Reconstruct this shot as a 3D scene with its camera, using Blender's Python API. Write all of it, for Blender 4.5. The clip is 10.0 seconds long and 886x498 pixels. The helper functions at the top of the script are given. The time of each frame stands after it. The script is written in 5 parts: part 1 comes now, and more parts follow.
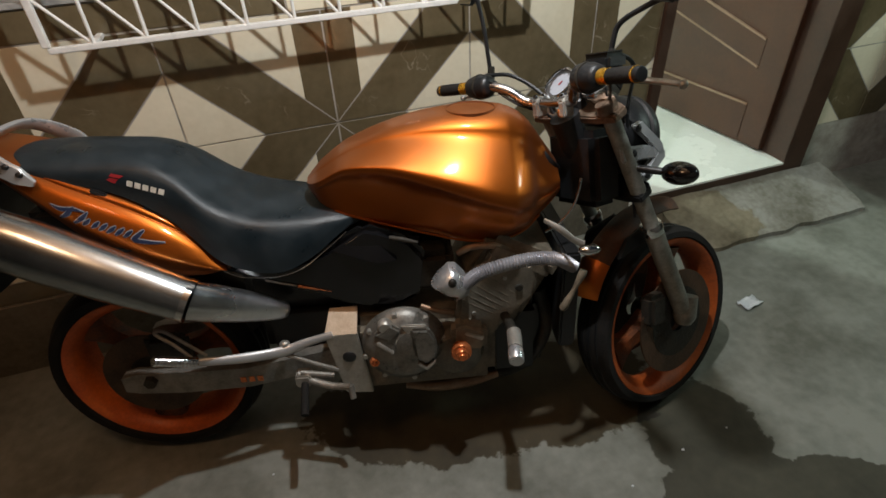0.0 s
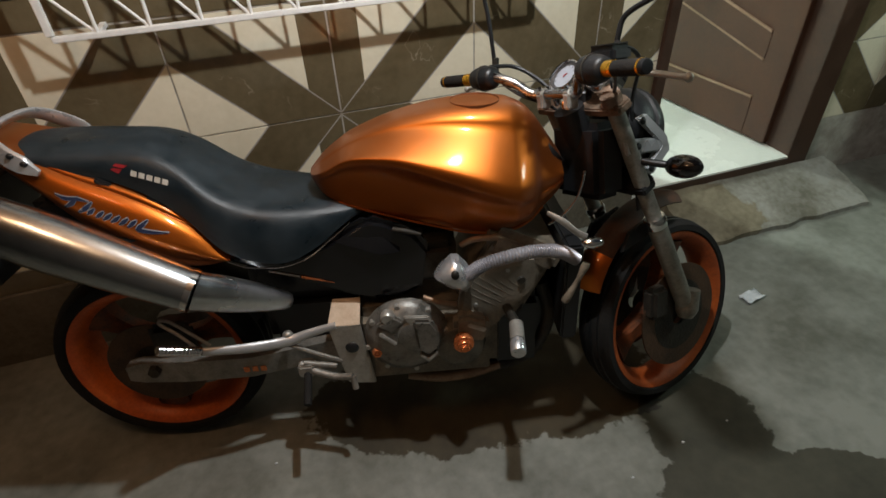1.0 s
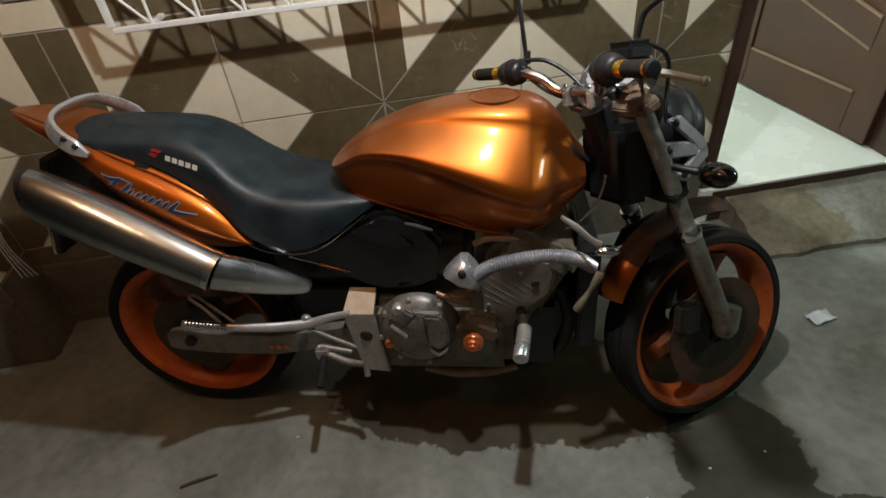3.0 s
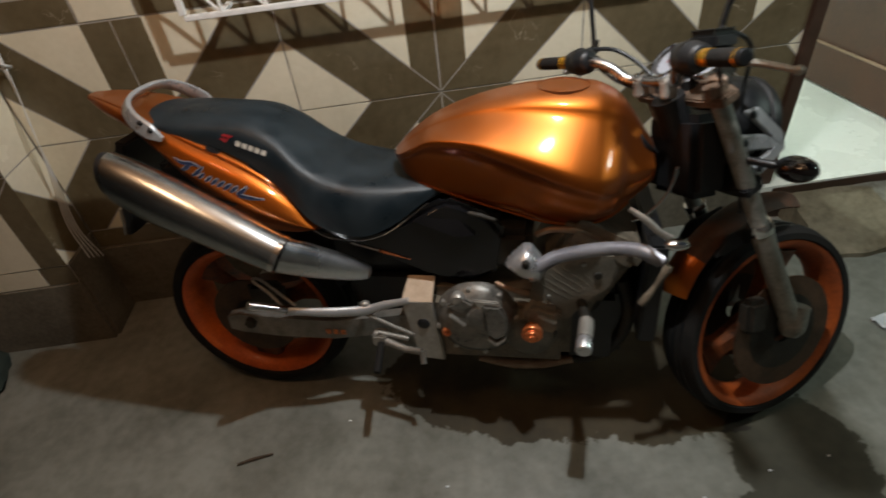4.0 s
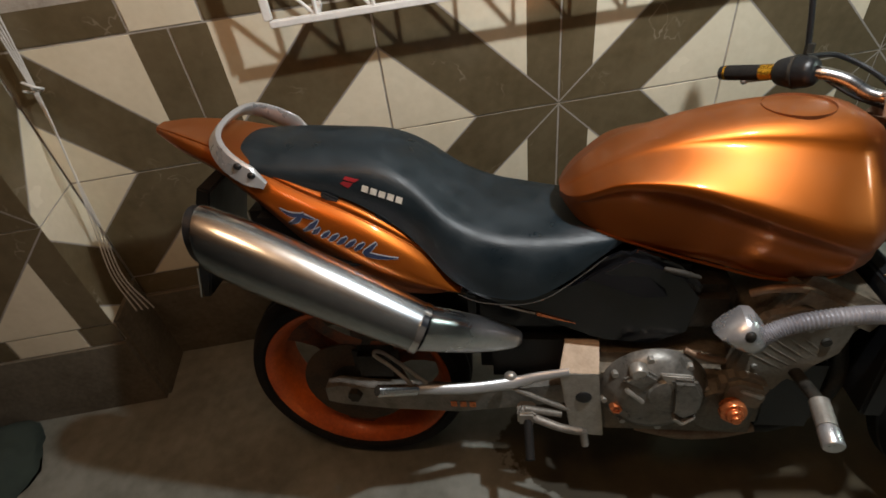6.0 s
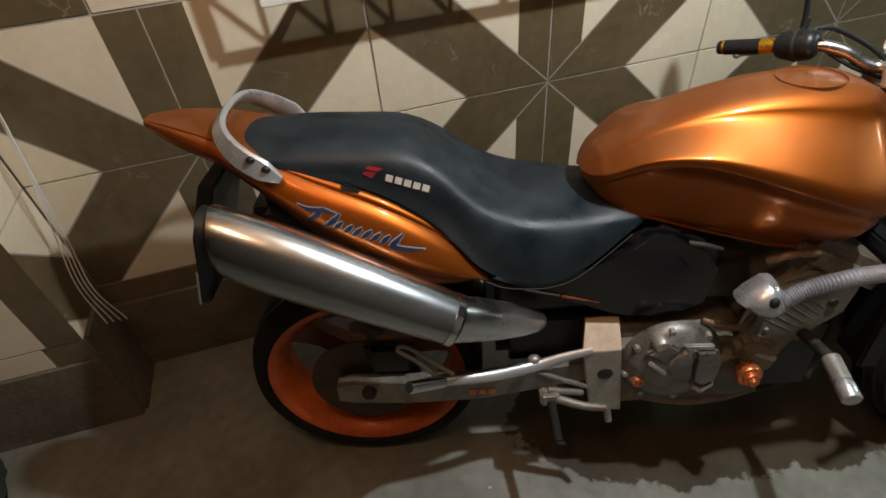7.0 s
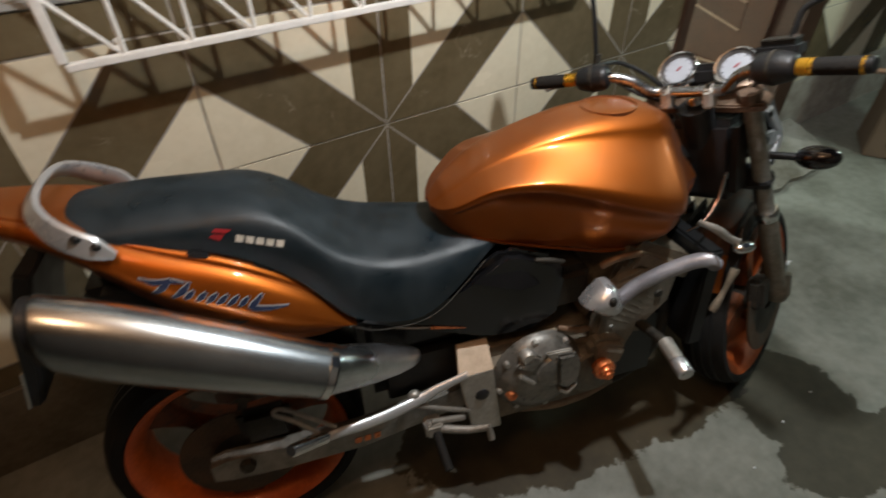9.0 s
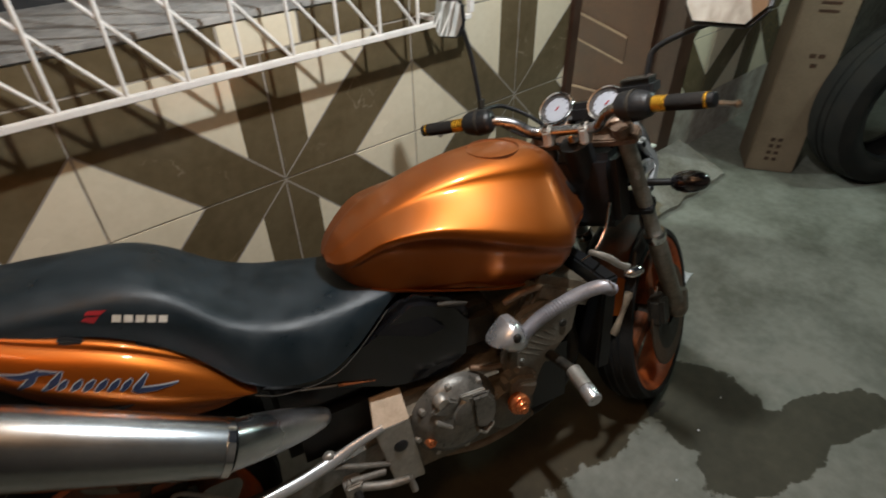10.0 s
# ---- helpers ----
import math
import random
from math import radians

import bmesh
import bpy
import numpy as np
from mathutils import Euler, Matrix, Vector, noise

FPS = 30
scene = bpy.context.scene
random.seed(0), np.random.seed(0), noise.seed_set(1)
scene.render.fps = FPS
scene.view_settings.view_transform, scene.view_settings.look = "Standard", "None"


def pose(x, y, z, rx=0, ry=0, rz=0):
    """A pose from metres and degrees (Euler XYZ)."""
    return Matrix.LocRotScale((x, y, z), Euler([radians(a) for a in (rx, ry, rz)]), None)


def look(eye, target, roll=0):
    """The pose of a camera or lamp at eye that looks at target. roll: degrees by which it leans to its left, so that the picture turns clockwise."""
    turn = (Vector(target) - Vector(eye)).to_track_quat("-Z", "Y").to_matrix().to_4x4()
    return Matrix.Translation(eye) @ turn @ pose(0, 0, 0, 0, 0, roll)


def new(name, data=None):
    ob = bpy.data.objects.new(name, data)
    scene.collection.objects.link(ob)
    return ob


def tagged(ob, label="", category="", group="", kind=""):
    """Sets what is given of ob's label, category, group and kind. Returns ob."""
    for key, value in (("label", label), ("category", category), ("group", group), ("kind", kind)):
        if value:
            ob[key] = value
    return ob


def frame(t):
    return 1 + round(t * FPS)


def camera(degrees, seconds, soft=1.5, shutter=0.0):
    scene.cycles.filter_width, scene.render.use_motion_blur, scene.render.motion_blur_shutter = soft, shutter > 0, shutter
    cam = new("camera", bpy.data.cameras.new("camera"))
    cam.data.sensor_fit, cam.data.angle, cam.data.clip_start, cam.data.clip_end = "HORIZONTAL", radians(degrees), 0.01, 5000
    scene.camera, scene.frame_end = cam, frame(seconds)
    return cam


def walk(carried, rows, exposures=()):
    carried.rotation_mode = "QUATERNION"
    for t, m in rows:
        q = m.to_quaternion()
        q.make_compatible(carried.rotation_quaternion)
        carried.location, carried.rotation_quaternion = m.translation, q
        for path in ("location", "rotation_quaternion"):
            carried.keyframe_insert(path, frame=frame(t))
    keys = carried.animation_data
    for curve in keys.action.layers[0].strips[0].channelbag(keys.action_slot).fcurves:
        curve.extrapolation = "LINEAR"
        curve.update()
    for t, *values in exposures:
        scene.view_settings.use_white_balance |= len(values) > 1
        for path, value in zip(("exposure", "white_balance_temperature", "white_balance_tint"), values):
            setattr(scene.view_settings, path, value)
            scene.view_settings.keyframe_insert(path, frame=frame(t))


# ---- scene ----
from mathutils.bvhtree import BVHTree

cam = camera(78.0, 10.0, 1.6, 0.7)
PATH = [
    (0, (-0.189, -1.688, 1.418), (0.283, -0.158, 0.22), -2.9),
    (0.5, (-0.19, -1.693, 1.416), (0.265, -0.161, 0.213), -3.1),
    (1, (-0.192, -1.688, 1.42), (0.267, -0.173, 0.197), -2.7),
    (1.5, (-0.184, -1.681, 1.415), (0.236, -0.172, 0.171), -3.1),
    (2, (-0.154, -1.68, 1.417), (0.176, -0.159, 0.162), -4.3),
    (3.5, (0.03, -1.707, 1.434), (0.087, -0.15, 0.18), -7.1),
    (4, (-0.084, -1.696, 1.432), (-0.063, -0.148, 0.166), -7.5),
    (4.5, (-0.226, -1.641, 1.42), (-0.201, -0.102, 0.143), -7.2),
    (5, (-0.323, -1.579, 1.412), (-0.316, -0.054, 0.118), -7.5),
    (5.5, (-0.363, -1.444, 1.41), (-0.36, 0.09, 0.127), -8.3),
    (7, (-0.6, -1.268, 1.41), (-0.301, 0.152, 0.034), -5.5),
    (7.5, (-0.639, -1.271, 1.407), (-0.266, 0.133, 0.032), -5.0),
    (8, (-0.646, -1.277, 1.413), (-0.182, 0.114, 0.053), -4.1),
    (8.5, (-0.635, -1.277, 1.417), (-0.022, 0.075, 0.076), -2.3),
    (9, (-0.597, -1.274, 1.43), (0.192, 0.026, 0.13), -0.9),
    (9.5, (-0.554, -1.291, 1.446), (0.363, -0.029, 0.193), -1.0),
    (10, (-0.522, -1.308, 1.453), (0.497, -0.078, 0.25), -1.2),
]
walk(cam, [(t, look(eye, target, roll)) for t, eye, target, roll in PATH], ((0.0, -0.12), (2.0, -0.16), (4.5, -0.10), (5.5, 0.0), (7.5, 0.08), (9.0, 0.0), (10.0, -0.08)))

# ---- world and lamps ----
world = bpy.data.worlds.new("night")
scene.world = world
world.use_nodes = True
world.node_tree.nodes["Background"].inputs["Color"].default_value = (0.55, 0.62, 0.75, 1)
world.node_tree.nodes["Background"].inputs["Strength"].default_value = 0.032


def lamp(name, place, watts, colour, radius):
    data = bpy.data.lights.new(name, "POINT")
    data.energy, data.color, data.shadow_soft_size = watts, colour, radius
    ob = new(name, data)
    ob.location = place
    return ob


lamp("bulb_light", (0.215, -0.81, 2.01), 74, (0.94, 0.98, 1.0), 0.025)
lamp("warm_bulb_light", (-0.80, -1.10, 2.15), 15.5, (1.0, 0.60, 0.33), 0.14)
lamp("yard_light", (2.40, -1.0, 1.60), 29, (0.80, 1.0, 0.90), 0.1)
lamp("room_light", (0.33, 1.45, 2.2), 150, (0.84, 1.0, 0.93), 0.06)

# ---- materials ----
def shader(name, c1, c2, rough=0.5, metal=0.0, scale=6.0, fine=80.0, bump=0.15, coat=0.0, spread=0.12, vary=0.0):
    """A surface whose colour wanders from c1 to c2 in patches, with fine grain and relief."""
    m = bpy.data.materials.new(name)
    m.use_nodes = True
    n, l = m.node_tree.nodes, m.node_tree.links
    b = n["Principled BSDF"]
    co = n.new("ShaderNodeTexCoord")
    big, small = n.new("ShaderNodeTexNoise"), n.new("ShaderNodeTexNoise")
    big.inputs["Scale"].default_value, big.inputs["Detail"].default_value, big.inputs["Roughness"].default_value = scale, 6, 0.6
    small.inputs["Scale"].default_value, small.inputs["Detail"].default_value = fine, 4
    l.new(co.outputs["Object"], big.inputs["Vector"])
    l.new(co.outputs["Object"], small.inputs["Vector"])
    add = n.new("ShaderNodeMath")
    add.operation = "MULTIPLY_ADD"
    l.new(small.outputs["Fac"], add.inputs[0])
    add.inputs[1].default_value = 0.35
    l.new(big.outputs["Fac"], add.inputs[2])
    ramp = n.new("ShaderNodeValToRGB")
    ramp.color_ramp.elements[0].position, ramp.color_ramp.elements[1].position = 0.5, 0.82
    ramp.color_ramp.elements[0].color, ramp.color_ramp.elements[1].color = (*c1, 1), (*c2, 1)
    l.new(add.outputs[0], ramp.inputs["Fac"])
    out = ramp.outputs["Color"]
    if vary:
        info, hue = n.new("ShaderNodeObjectInfo"), n.new("ShaderNodeHueSaturation")
        span = n.new("ShaderNodeMapRange")
        span.inputs["To Min"].default_value, span.inputs["To Max"].default_value = 1 - vary, 1 + vary
        l.new(info.outputs["Random"], span.inputs["Value"])
        l.new(span.outputs["Result"], hue.inputs["Value"])
        l.new(out, hue.inputs["Color"])
        out = hue.outputs["Color"]
    l.new(out, b.inputs["Base Color"])
    rr = n.new("ShaderNodeMapRange")
    rr.inputs["From Min"].default_value, rr.inputs["From Max"].default_value = 0.3, 0.7
    rr.inputs["To Min"].default_value, rr.inputs["To Max"].default_value = max(0.02, rough - spread), min(1, rough + spread)
    l.new(big.outputs["Fac"], rr.inputs["Value"])
    l.new(rr.outputs["Result"], b.inputs["Roughness"])
    b.inputs["Metallic"].default_value = metal
    b.inputs["Coat Weight"].default_value = coat
    b.inputs["Coat Roughness"].default_value = 0.10
    if bump:
        bp = n.new("ShaderNodeBump")
        bp.inputs["Strength"].default_value, bp.inputs["Distance"].default_value = bump, 0.004
        l.new(small.outputs["Fac"], bp.inputs["Height"])
        l.new(bp.outputs["Normal"], b.inputs["Normal"])
    return m


ORANGE = shader("orange_metallic_paint", (0.36, 0.088, 0.0075), (0.42, 0.104, 0.0095), 0.40, 0.90, 3, 900, 0.012, 0.3, 0.04)
CAPPAINT = shader("dusty_orange_cap_paint", (0.17, 0.060, 0.022), (0.28, 0.105, 0.040), 0.5, 0.5, 20, 300, 0.05, 0.2)
RIM = shader("orange_wheel_paint", (0.78, 0.148, 0.016), (0.48, 0.085, 0.012), 0.5, 0.1, 9, 120, 0.1, 0.1)
# Front rim, a darker orange than the rear one.
DARKRIM = shader("darker_orange_wheel_paint", (0.52, 0.098, 0.012), (0.27, 0.056, 0.011), 0.6, 0.1, 9, 120, 0.12)
DUSTRIM = shader("brake_dust_on_orange", (0.05, 0.024, 0.012), (0.26, 0.066, 0.015), 0.6, 0.1, 14, 120, 0.15)
VINYL = shader("black_seat_vinyl", (0.008, 0.015, 0.020), (0.018, 0.028, 0.035), 0.47, 0, 13, 420, 0.20, 0, 0.22)
BLACK = shader("black_plastic", (0.006, 0.007, 0.008), (0.013, 0.013, 0.014), 0.42, 0, 8, 200, 0.15)
GRIME = shader("grimy_black_metal", (0.012, 0.011, 0.009), (0.045, 0.038, 0.028), 0.65, 0.3, 18, 140, 0.4)
RUBBER = shader("tyre_rubber", (0.007, 0.007, 0.007), (0.018, 0.016, 0.014), 0.85, 0, 12, 160, 0.35)
ALLOY = shader("cast_alloy", (0.33, 0.31, 0.275), (0.47, 0.455, 0.42), 0.42, 0.6, 30, 160, 0.2)
DULL = shader("dull_engine_alloy", (0.10, 0.092, 0.075), (0.20, 0.185, 0.155), 0.55, 0.7, 20, 150, 0.4)
COVER = shader("painted_engine_cover", (0.10, 0.096, 0.084), (0.22, 0.212, 0.192), 0.36, 0.4, 26, 160, 0.15)
STEEL = shader("brushed_steel", (0.48, 0.49, 0.50), (0.70, 0.72, 0.74), 0.24, 1.0, 5, 60, 0.06, 0, 0.15)
CANSTEEL = shader("polished_silencer_steel", (0.36, 0.395, 0.415), (0.50, 0.54, 0.555), 0.23, 1.0, 3, 90, 0.012, 0, 0.05)
BARMETAL = shader("polished_bar", (0.34, 0.34, 0.345), (0.50, 0.50, 0.51), 0.26, 1.0, 12, 120, 0.03, 0, 0.08)
CHROME = shader("chrome", (0.72, 0.72, 0.72), (0.8, 0.8, 0.8), 0.10, 1.0, 9, 120, 0.03, 0, 0.05)
HOSE = shader("scuffed_hose_coating", (0.30, 0.30, 0.33), (0.42, 0.42, 0.45), 0.40, 0.5, 20, 200, 0.1)
SILVER = shader("silver_paint", (0.44, 0.45, 0.46), (0.56, 0.57, 0.58), 0.34, 0.5, 9, 300, 0.05, 0.4)
GOLD = shader("gold_anodised", (0.85, 0.42, 0.03), (0.95, 0.52, 0.06), 0.25, 0.9, 9, 120, 0.05)
COPPER = shader("orange_anodised", (0.62, 0.17, 0.055), (0.78, 0.26, 0.10), 0.3, 0.7, 12, 120, 0.05)
RUST = shader("heat_stained_pipe", (0.22, 0.13, 0.08), (0.36, 0.25, 0.17), 0.5, 0.7, 22, 140, 0.3)
FORK = shader("worn_fork_tube", (0.185, 0.180, 0.160), (0.33, 0.325, 0.290), 0.42, 0.35, 25, 160, 0.25)
DIAL = shader("white_dial", (0.36, 0.38, 0.43), (0.42, 0.44, 0.49), 0.4, 0, 9, 120, 0)
RED = shader("red_print", (0.34, 0.018, 0.024), (0.27, 0.016, 0.022), 0.5, 0, 30, 300, 0)
WHITE = shader("white_print", (0.75, 0.74, 0.68), (0.6, 0.58, 0.5), 0.5, 0, 60, 300, 0)
NAVY = shader("dark_print", (0.012, 0.02, 0.05), (0.02, 0.03, 0.07), 0.35, 0, 30, 300, 0)
SMOKE = shader("smoked_lens", (0.010, 0.009, 0.011), (0.011, 0.010, 0.012), 0.12, 0, 9, 120, 0, 0.6)
CREAM = shader("cream_tile_glaze", (0.69, 0.62, 0.465), (0.77, 0.70, 0.54), 0.22, 0, 5, 60, 0.03, 0.3, 0.06, vary=0.04)
BROWN = shader("brown_marble_glaze", (0.105, 0.079, 0.042), (0.145, 0.113, 0.064), 0.2, 0, 7, 40, 0.03, 0.3, 0.06, vary=0.08)
LINE = shader("grey_tile_outline", (0.26, 0.235, 0.21), (0.33, 0.30, 0.27), 0.35, 0, 9, 90, 0.05)
GROUT = shader("soiled_grout", (0.46, 0.43, 0.38), (0.28, 0.25, 0.21), 0.85, 0, 12, 220, 0.4)
STEPCEM = shader("dirty_ramp_cement", (0.13, 0.118, 0.09), (0.29, 0.28, 0.25), 0.7, 0, 4.0, 45, 0.6, 0, 0.15)
PLASTER = shader("plaster", (0.42, 0.40, 0.36), (0.5, 0.48, 0.44), 0.85, 0, 2, 60, 0.3)
PLINTH = shader("cement_plinth", (0.085, 0.071, 0.048), (0.165, 0.142, 0.104), 0.85, 0, 5, 70, 0.5)
WOOD = shader("stained_door_wood", (0.052, 0.019, 0.008), (0.074, 0.028, 0.0115), 0.4, 0, 4, 60, 0.15, 0.2)
TRIMWOOD = shader("dark_frame_wood", (0.034, 0.016, 0.009), (0.058, 0.028, 0.016), 0.5, 0, 5, 60, 0.2)
PORCELAIN = shader("white_floor_tile", (0.72, 0.74, 0.68), (0.8, 0.82, 0.76), 0.25, 0, 2, 40, 0.03, 0.2)
GRILLE = shader("white_enamel", (0.70, 0.69, 0.66), (0.8, 0.79, 0.76), 0.45, 0, 20, 150, 0.15)
CARD = shader("brown_cardboard", (0.125, 0.088, 0.055), (0.165, 0.118, 0.077), 0.8, 0, 5, 120, 0.2)
CABLE = shader("white_cable_sheath", (0.6, 0.6, 0.58), (0.7, 0.7, 0.68), 0.5, 0, 20, 150, 0.05)
SILL = shader("streaked_stone_sill", (0.20, 0.20, 0.19), (0.42, 0.42, 0.40), 0.4, 0, 5, 40, 0.1)
PANE = shader("dark_window_glass", (0.02, 0.022, 0.025), (0.03, 0.032, 0.035), 0.08, 0, 3, 20, 0, 0.3)
CLOTH = shader("dark_green_cloth", (0.018, 0.03, 0.024), (0.035, 0.05, 0.04), 0.9, 0, 12, 300, 0.5)
SCRAP = shader("clear_plastic_scrap", (0.55, 0.58, 0.60), (0.7, 0.72, 0.74), 0.2, 0, 40, 200, 0.2)
TWIG = shader("dry_twig", (0.05, 0.035, 0.02), (0.09, 0.06, 0.04), 0.9, 0, 40, 200, 0.4)
SOOT = shader("dusty_brown_alloy", (0.105, 0.086, 0.062), (0.22, 0.182, 0.132), 0.6, 0.2, 26, 160, 0.4)
DISC = shader("rusty_brake_disc", (0.06, 0.036, 0.022), (0.12, 0.07, 0.042), 0.55, 0.6, 20, 160, 0.3)
DARKWALL = shader("dark_rough_render", (0.075, 0.068, 0.06), (0.11, 0.10, 0.09), 0.9, 0, 3, 60, 0.4)
BOUNCEROOF = shader("terracotta_bounce_panel", (0.26, 0.145, 0.08), (0.34, 0.20, 0.11), 0.8, 0, 4, 60, 0.3)
GLOSSBLACK = shader("gloss_black_plastic", (0.004, 0.004, 0.005), (0.008, 0.008, 0.009), 0.18, 0, 8, 200, 0.04, 0.4, 0.05)
BUTTON = shader("dull_red_button", (0.20, 0.03, 0.04), (0.26, 0.05, 0.06), 0.5, 0, 30, 300, 0)
POLISH = shader("polished_casting", (0.50, 0.51, 0.53), (0.66, 0.67, 0.69), 0.3, 0.75, 14, 120, 0.06)
# Warm lamplight on the hanger's fold, put into its base colour.
FOLDLIT = shader("warm_lit_fold_alloy", (0.44, 0.335, 0.235), (0.56, 0.44, 0.325), 0.55, 0.1, 30, 150, 0.15)
ARMGREY = shader("grimy_swingarm_alloy", (0.17, 0.155, 0.13), (0.30, 0.28, 0.25), 0.5, 0.5, 22, 160, 0.25)
# Mudguard orange, darkened by mud and by shade put into the paint.
MUDSHADE = shader("muddy_shaded_orange_paint", (0.018, 0.010, 0.006), (0.075, 0.026, 0.008), 0.62, 0.1, 16, 140, 0.2)
# Paler tone that paints the light on the bevelled moulding edges.
LITEDGE = shader("lit_edge_moulding", (0.24, 0.15, 0.095), (0.33, 0.22, 0.15), 0.5, 0, 9, 90, 0.1)
HEADCOVER = shader("dusty_head_cover", (0.155, 0.134, 0.102), (0.26, 0.228, 0.18), 0.6, 0.2, 9, 130, 0.25)
TANYOKE = shader("tarnished_yoke_alloy", (0.13, 0.085, 0.055), (0.29, 0.20, 0.145), 0.4, 0.5, 30, 150, 0.25)
GREYTRIM = shader("grey_trim_plastic", (0.040, 0.038, 0.039), (0.070, 0.067, 0.066), 0.32, 0, 9, 200, 0.05, 0.3)
GLASS = shader("mirror_glass", (0.85, 0.87, 0.87), (0.88, 0.9, 0.9), 0.03, 1.0, 3, 20, 0, 0, 0.01)

ORANGE.node_tree.nodes["Principled BSDF"].inputs["Sheen Weight"].default_value = 0.025
ORANGE.node_tree.nodes["Principled BSDF"].inputs["Sheen Roughness"].default_value = 0.45
ORANGE.node_tree.nodes["Principled BSDF"].inputs["Coat Roughness"].default_value = 0.09


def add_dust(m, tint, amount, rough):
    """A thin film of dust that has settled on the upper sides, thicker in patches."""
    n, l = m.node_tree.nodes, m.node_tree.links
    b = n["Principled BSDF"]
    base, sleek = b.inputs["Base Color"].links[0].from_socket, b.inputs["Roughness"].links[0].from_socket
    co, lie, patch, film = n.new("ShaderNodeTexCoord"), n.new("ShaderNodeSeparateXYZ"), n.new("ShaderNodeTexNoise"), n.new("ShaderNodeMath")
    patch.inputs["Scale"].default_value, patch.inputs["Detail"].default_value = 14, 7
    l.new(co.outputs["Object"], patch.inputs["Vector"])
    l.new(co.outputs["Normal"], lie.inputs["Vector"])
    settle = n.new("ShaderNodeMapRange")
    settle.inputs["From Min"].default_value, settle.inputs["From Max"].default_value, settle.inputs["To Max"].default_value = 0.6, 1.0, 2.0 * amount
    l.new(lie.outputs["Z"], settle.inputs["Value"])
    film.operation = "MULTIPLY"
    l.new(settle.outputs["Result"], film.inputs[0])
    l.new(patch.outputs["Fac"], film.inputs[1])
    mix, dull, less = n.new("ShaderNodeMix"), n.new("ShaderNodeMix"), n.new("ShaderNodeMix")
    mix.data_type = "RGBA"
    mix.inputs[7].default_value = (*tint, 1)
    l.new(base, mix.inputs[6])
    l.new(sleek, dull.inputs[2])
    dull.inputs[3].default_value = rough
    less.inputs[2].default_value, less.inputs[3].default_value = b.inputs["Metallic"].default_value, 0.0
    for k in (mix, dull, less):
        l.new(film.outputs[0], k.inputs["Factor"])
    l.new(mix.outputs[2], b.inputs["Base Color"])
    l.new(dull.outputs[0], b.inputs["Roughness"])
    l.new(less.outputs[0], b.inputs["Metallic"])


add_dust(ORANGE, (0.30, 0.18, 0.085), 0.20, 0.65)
VINYL.node_tree.nodes["Principled BSDF"].inputs["Specular IOR Level"].default_value = 0.45
RUBBER.node_tree.nodes["Principled BSDF"].inputs["Specular IOR Level"].default_value = 0.25


def add_stain_or_shade(m, patches, dark, gloss=0.72):
    """Ragged-edged patches, damp stains and painted shade: (x, y, half length, half width, turn)."""
    n, l = m.node_tree.nodes, m.node_tree.links
    b = n["Principled BSDF"]
    base = b.inputs["Base Color"].links[0].from_socket
    co = n.new("ShaderNodeTexCoord")
    rag = n.new("ShaderNodeTexNoise")
    rag.inputs["Scale"].default_value, rag.inputs["Detail"].default_value, rag.inputs["Roughness"].default_value = 6.5, 7, 0.62
    l.new(co.outputs["Object"], rag.inputs["Vector"])
    total = None
    for x, y, a, c, turn in patches:
        mp = n.new("ShaderNodeMapping")
        mp.vector_type = "TEXTURE"
        mp.inputs["Location"].default_value, mp.inputs["Rotation"].default_value, mp.inputs["Scale"].default_value = (x, y, 0), (0, 0, radians(turn)), (a, c, 1)
        ln = n.new("ShaderNodeVectorMath")
        ln.operation = "LENGTH"
        l.new(co.outputs["Object"], mp.inputs["Vector"])
        l.new(mp.outputs["Vector"], ln.inputs[0])
        if total is None:
            total = ln.outputs["Value"]
        else:
            low = n.new("ShaderNodeMath")
            low.operation = "MINIMUM"
            l.new(total, low.inputs[0])
            l.new(ln.outputs["Value"], low.inputs[1])
            total = low.outputs[0]
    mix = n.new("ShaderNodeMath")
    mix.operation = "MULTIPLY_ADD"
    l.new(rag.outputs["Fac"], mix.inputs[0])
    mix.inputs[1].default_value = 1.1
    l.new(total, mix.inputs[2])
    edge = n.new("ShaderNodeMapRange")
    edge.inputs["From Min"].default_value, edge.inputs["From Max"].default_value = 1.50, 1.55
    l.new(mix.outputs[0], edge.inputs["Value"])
    toned = n.new("ShaderNodeMix")
    toned.data_type = "RGBA"
    l.new(edge.outputs["Result"], toned.inputs["Factor"])
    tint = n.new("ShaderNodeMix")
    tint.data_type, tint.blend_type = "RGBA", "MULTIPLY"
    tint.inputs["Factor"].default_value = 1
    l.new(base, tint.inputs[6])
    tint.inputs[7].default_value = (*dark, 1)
    l.new(tint.outputs[2], toned.inputs[6])
    l.new(base, toned.inputs[7])
    l.new(toned.outputs[2], b.inputs["Base Color"])
    dry = b.inputs["Roughness"].links[0].from_socket
    sleek = n.new("ShaderNodeMix")
    sleek.data_type = "FLOAT"
    sleek.inputs[2].default_value = gloss
    l.new(edge.outputs["Result"], sleek.inputs["Factor"])
    l.new(dry, sleek.inputs[3])
    l.new(sleek.outputs[0], b.inputs["Roughness"])


FLOOR = shader("damp_cement_floor", (0.126, 0.128, 0.104), (0.255, 0.260, 0.226), 0.52, 0, 3.1, 26, 0.10, 0, 0.18)
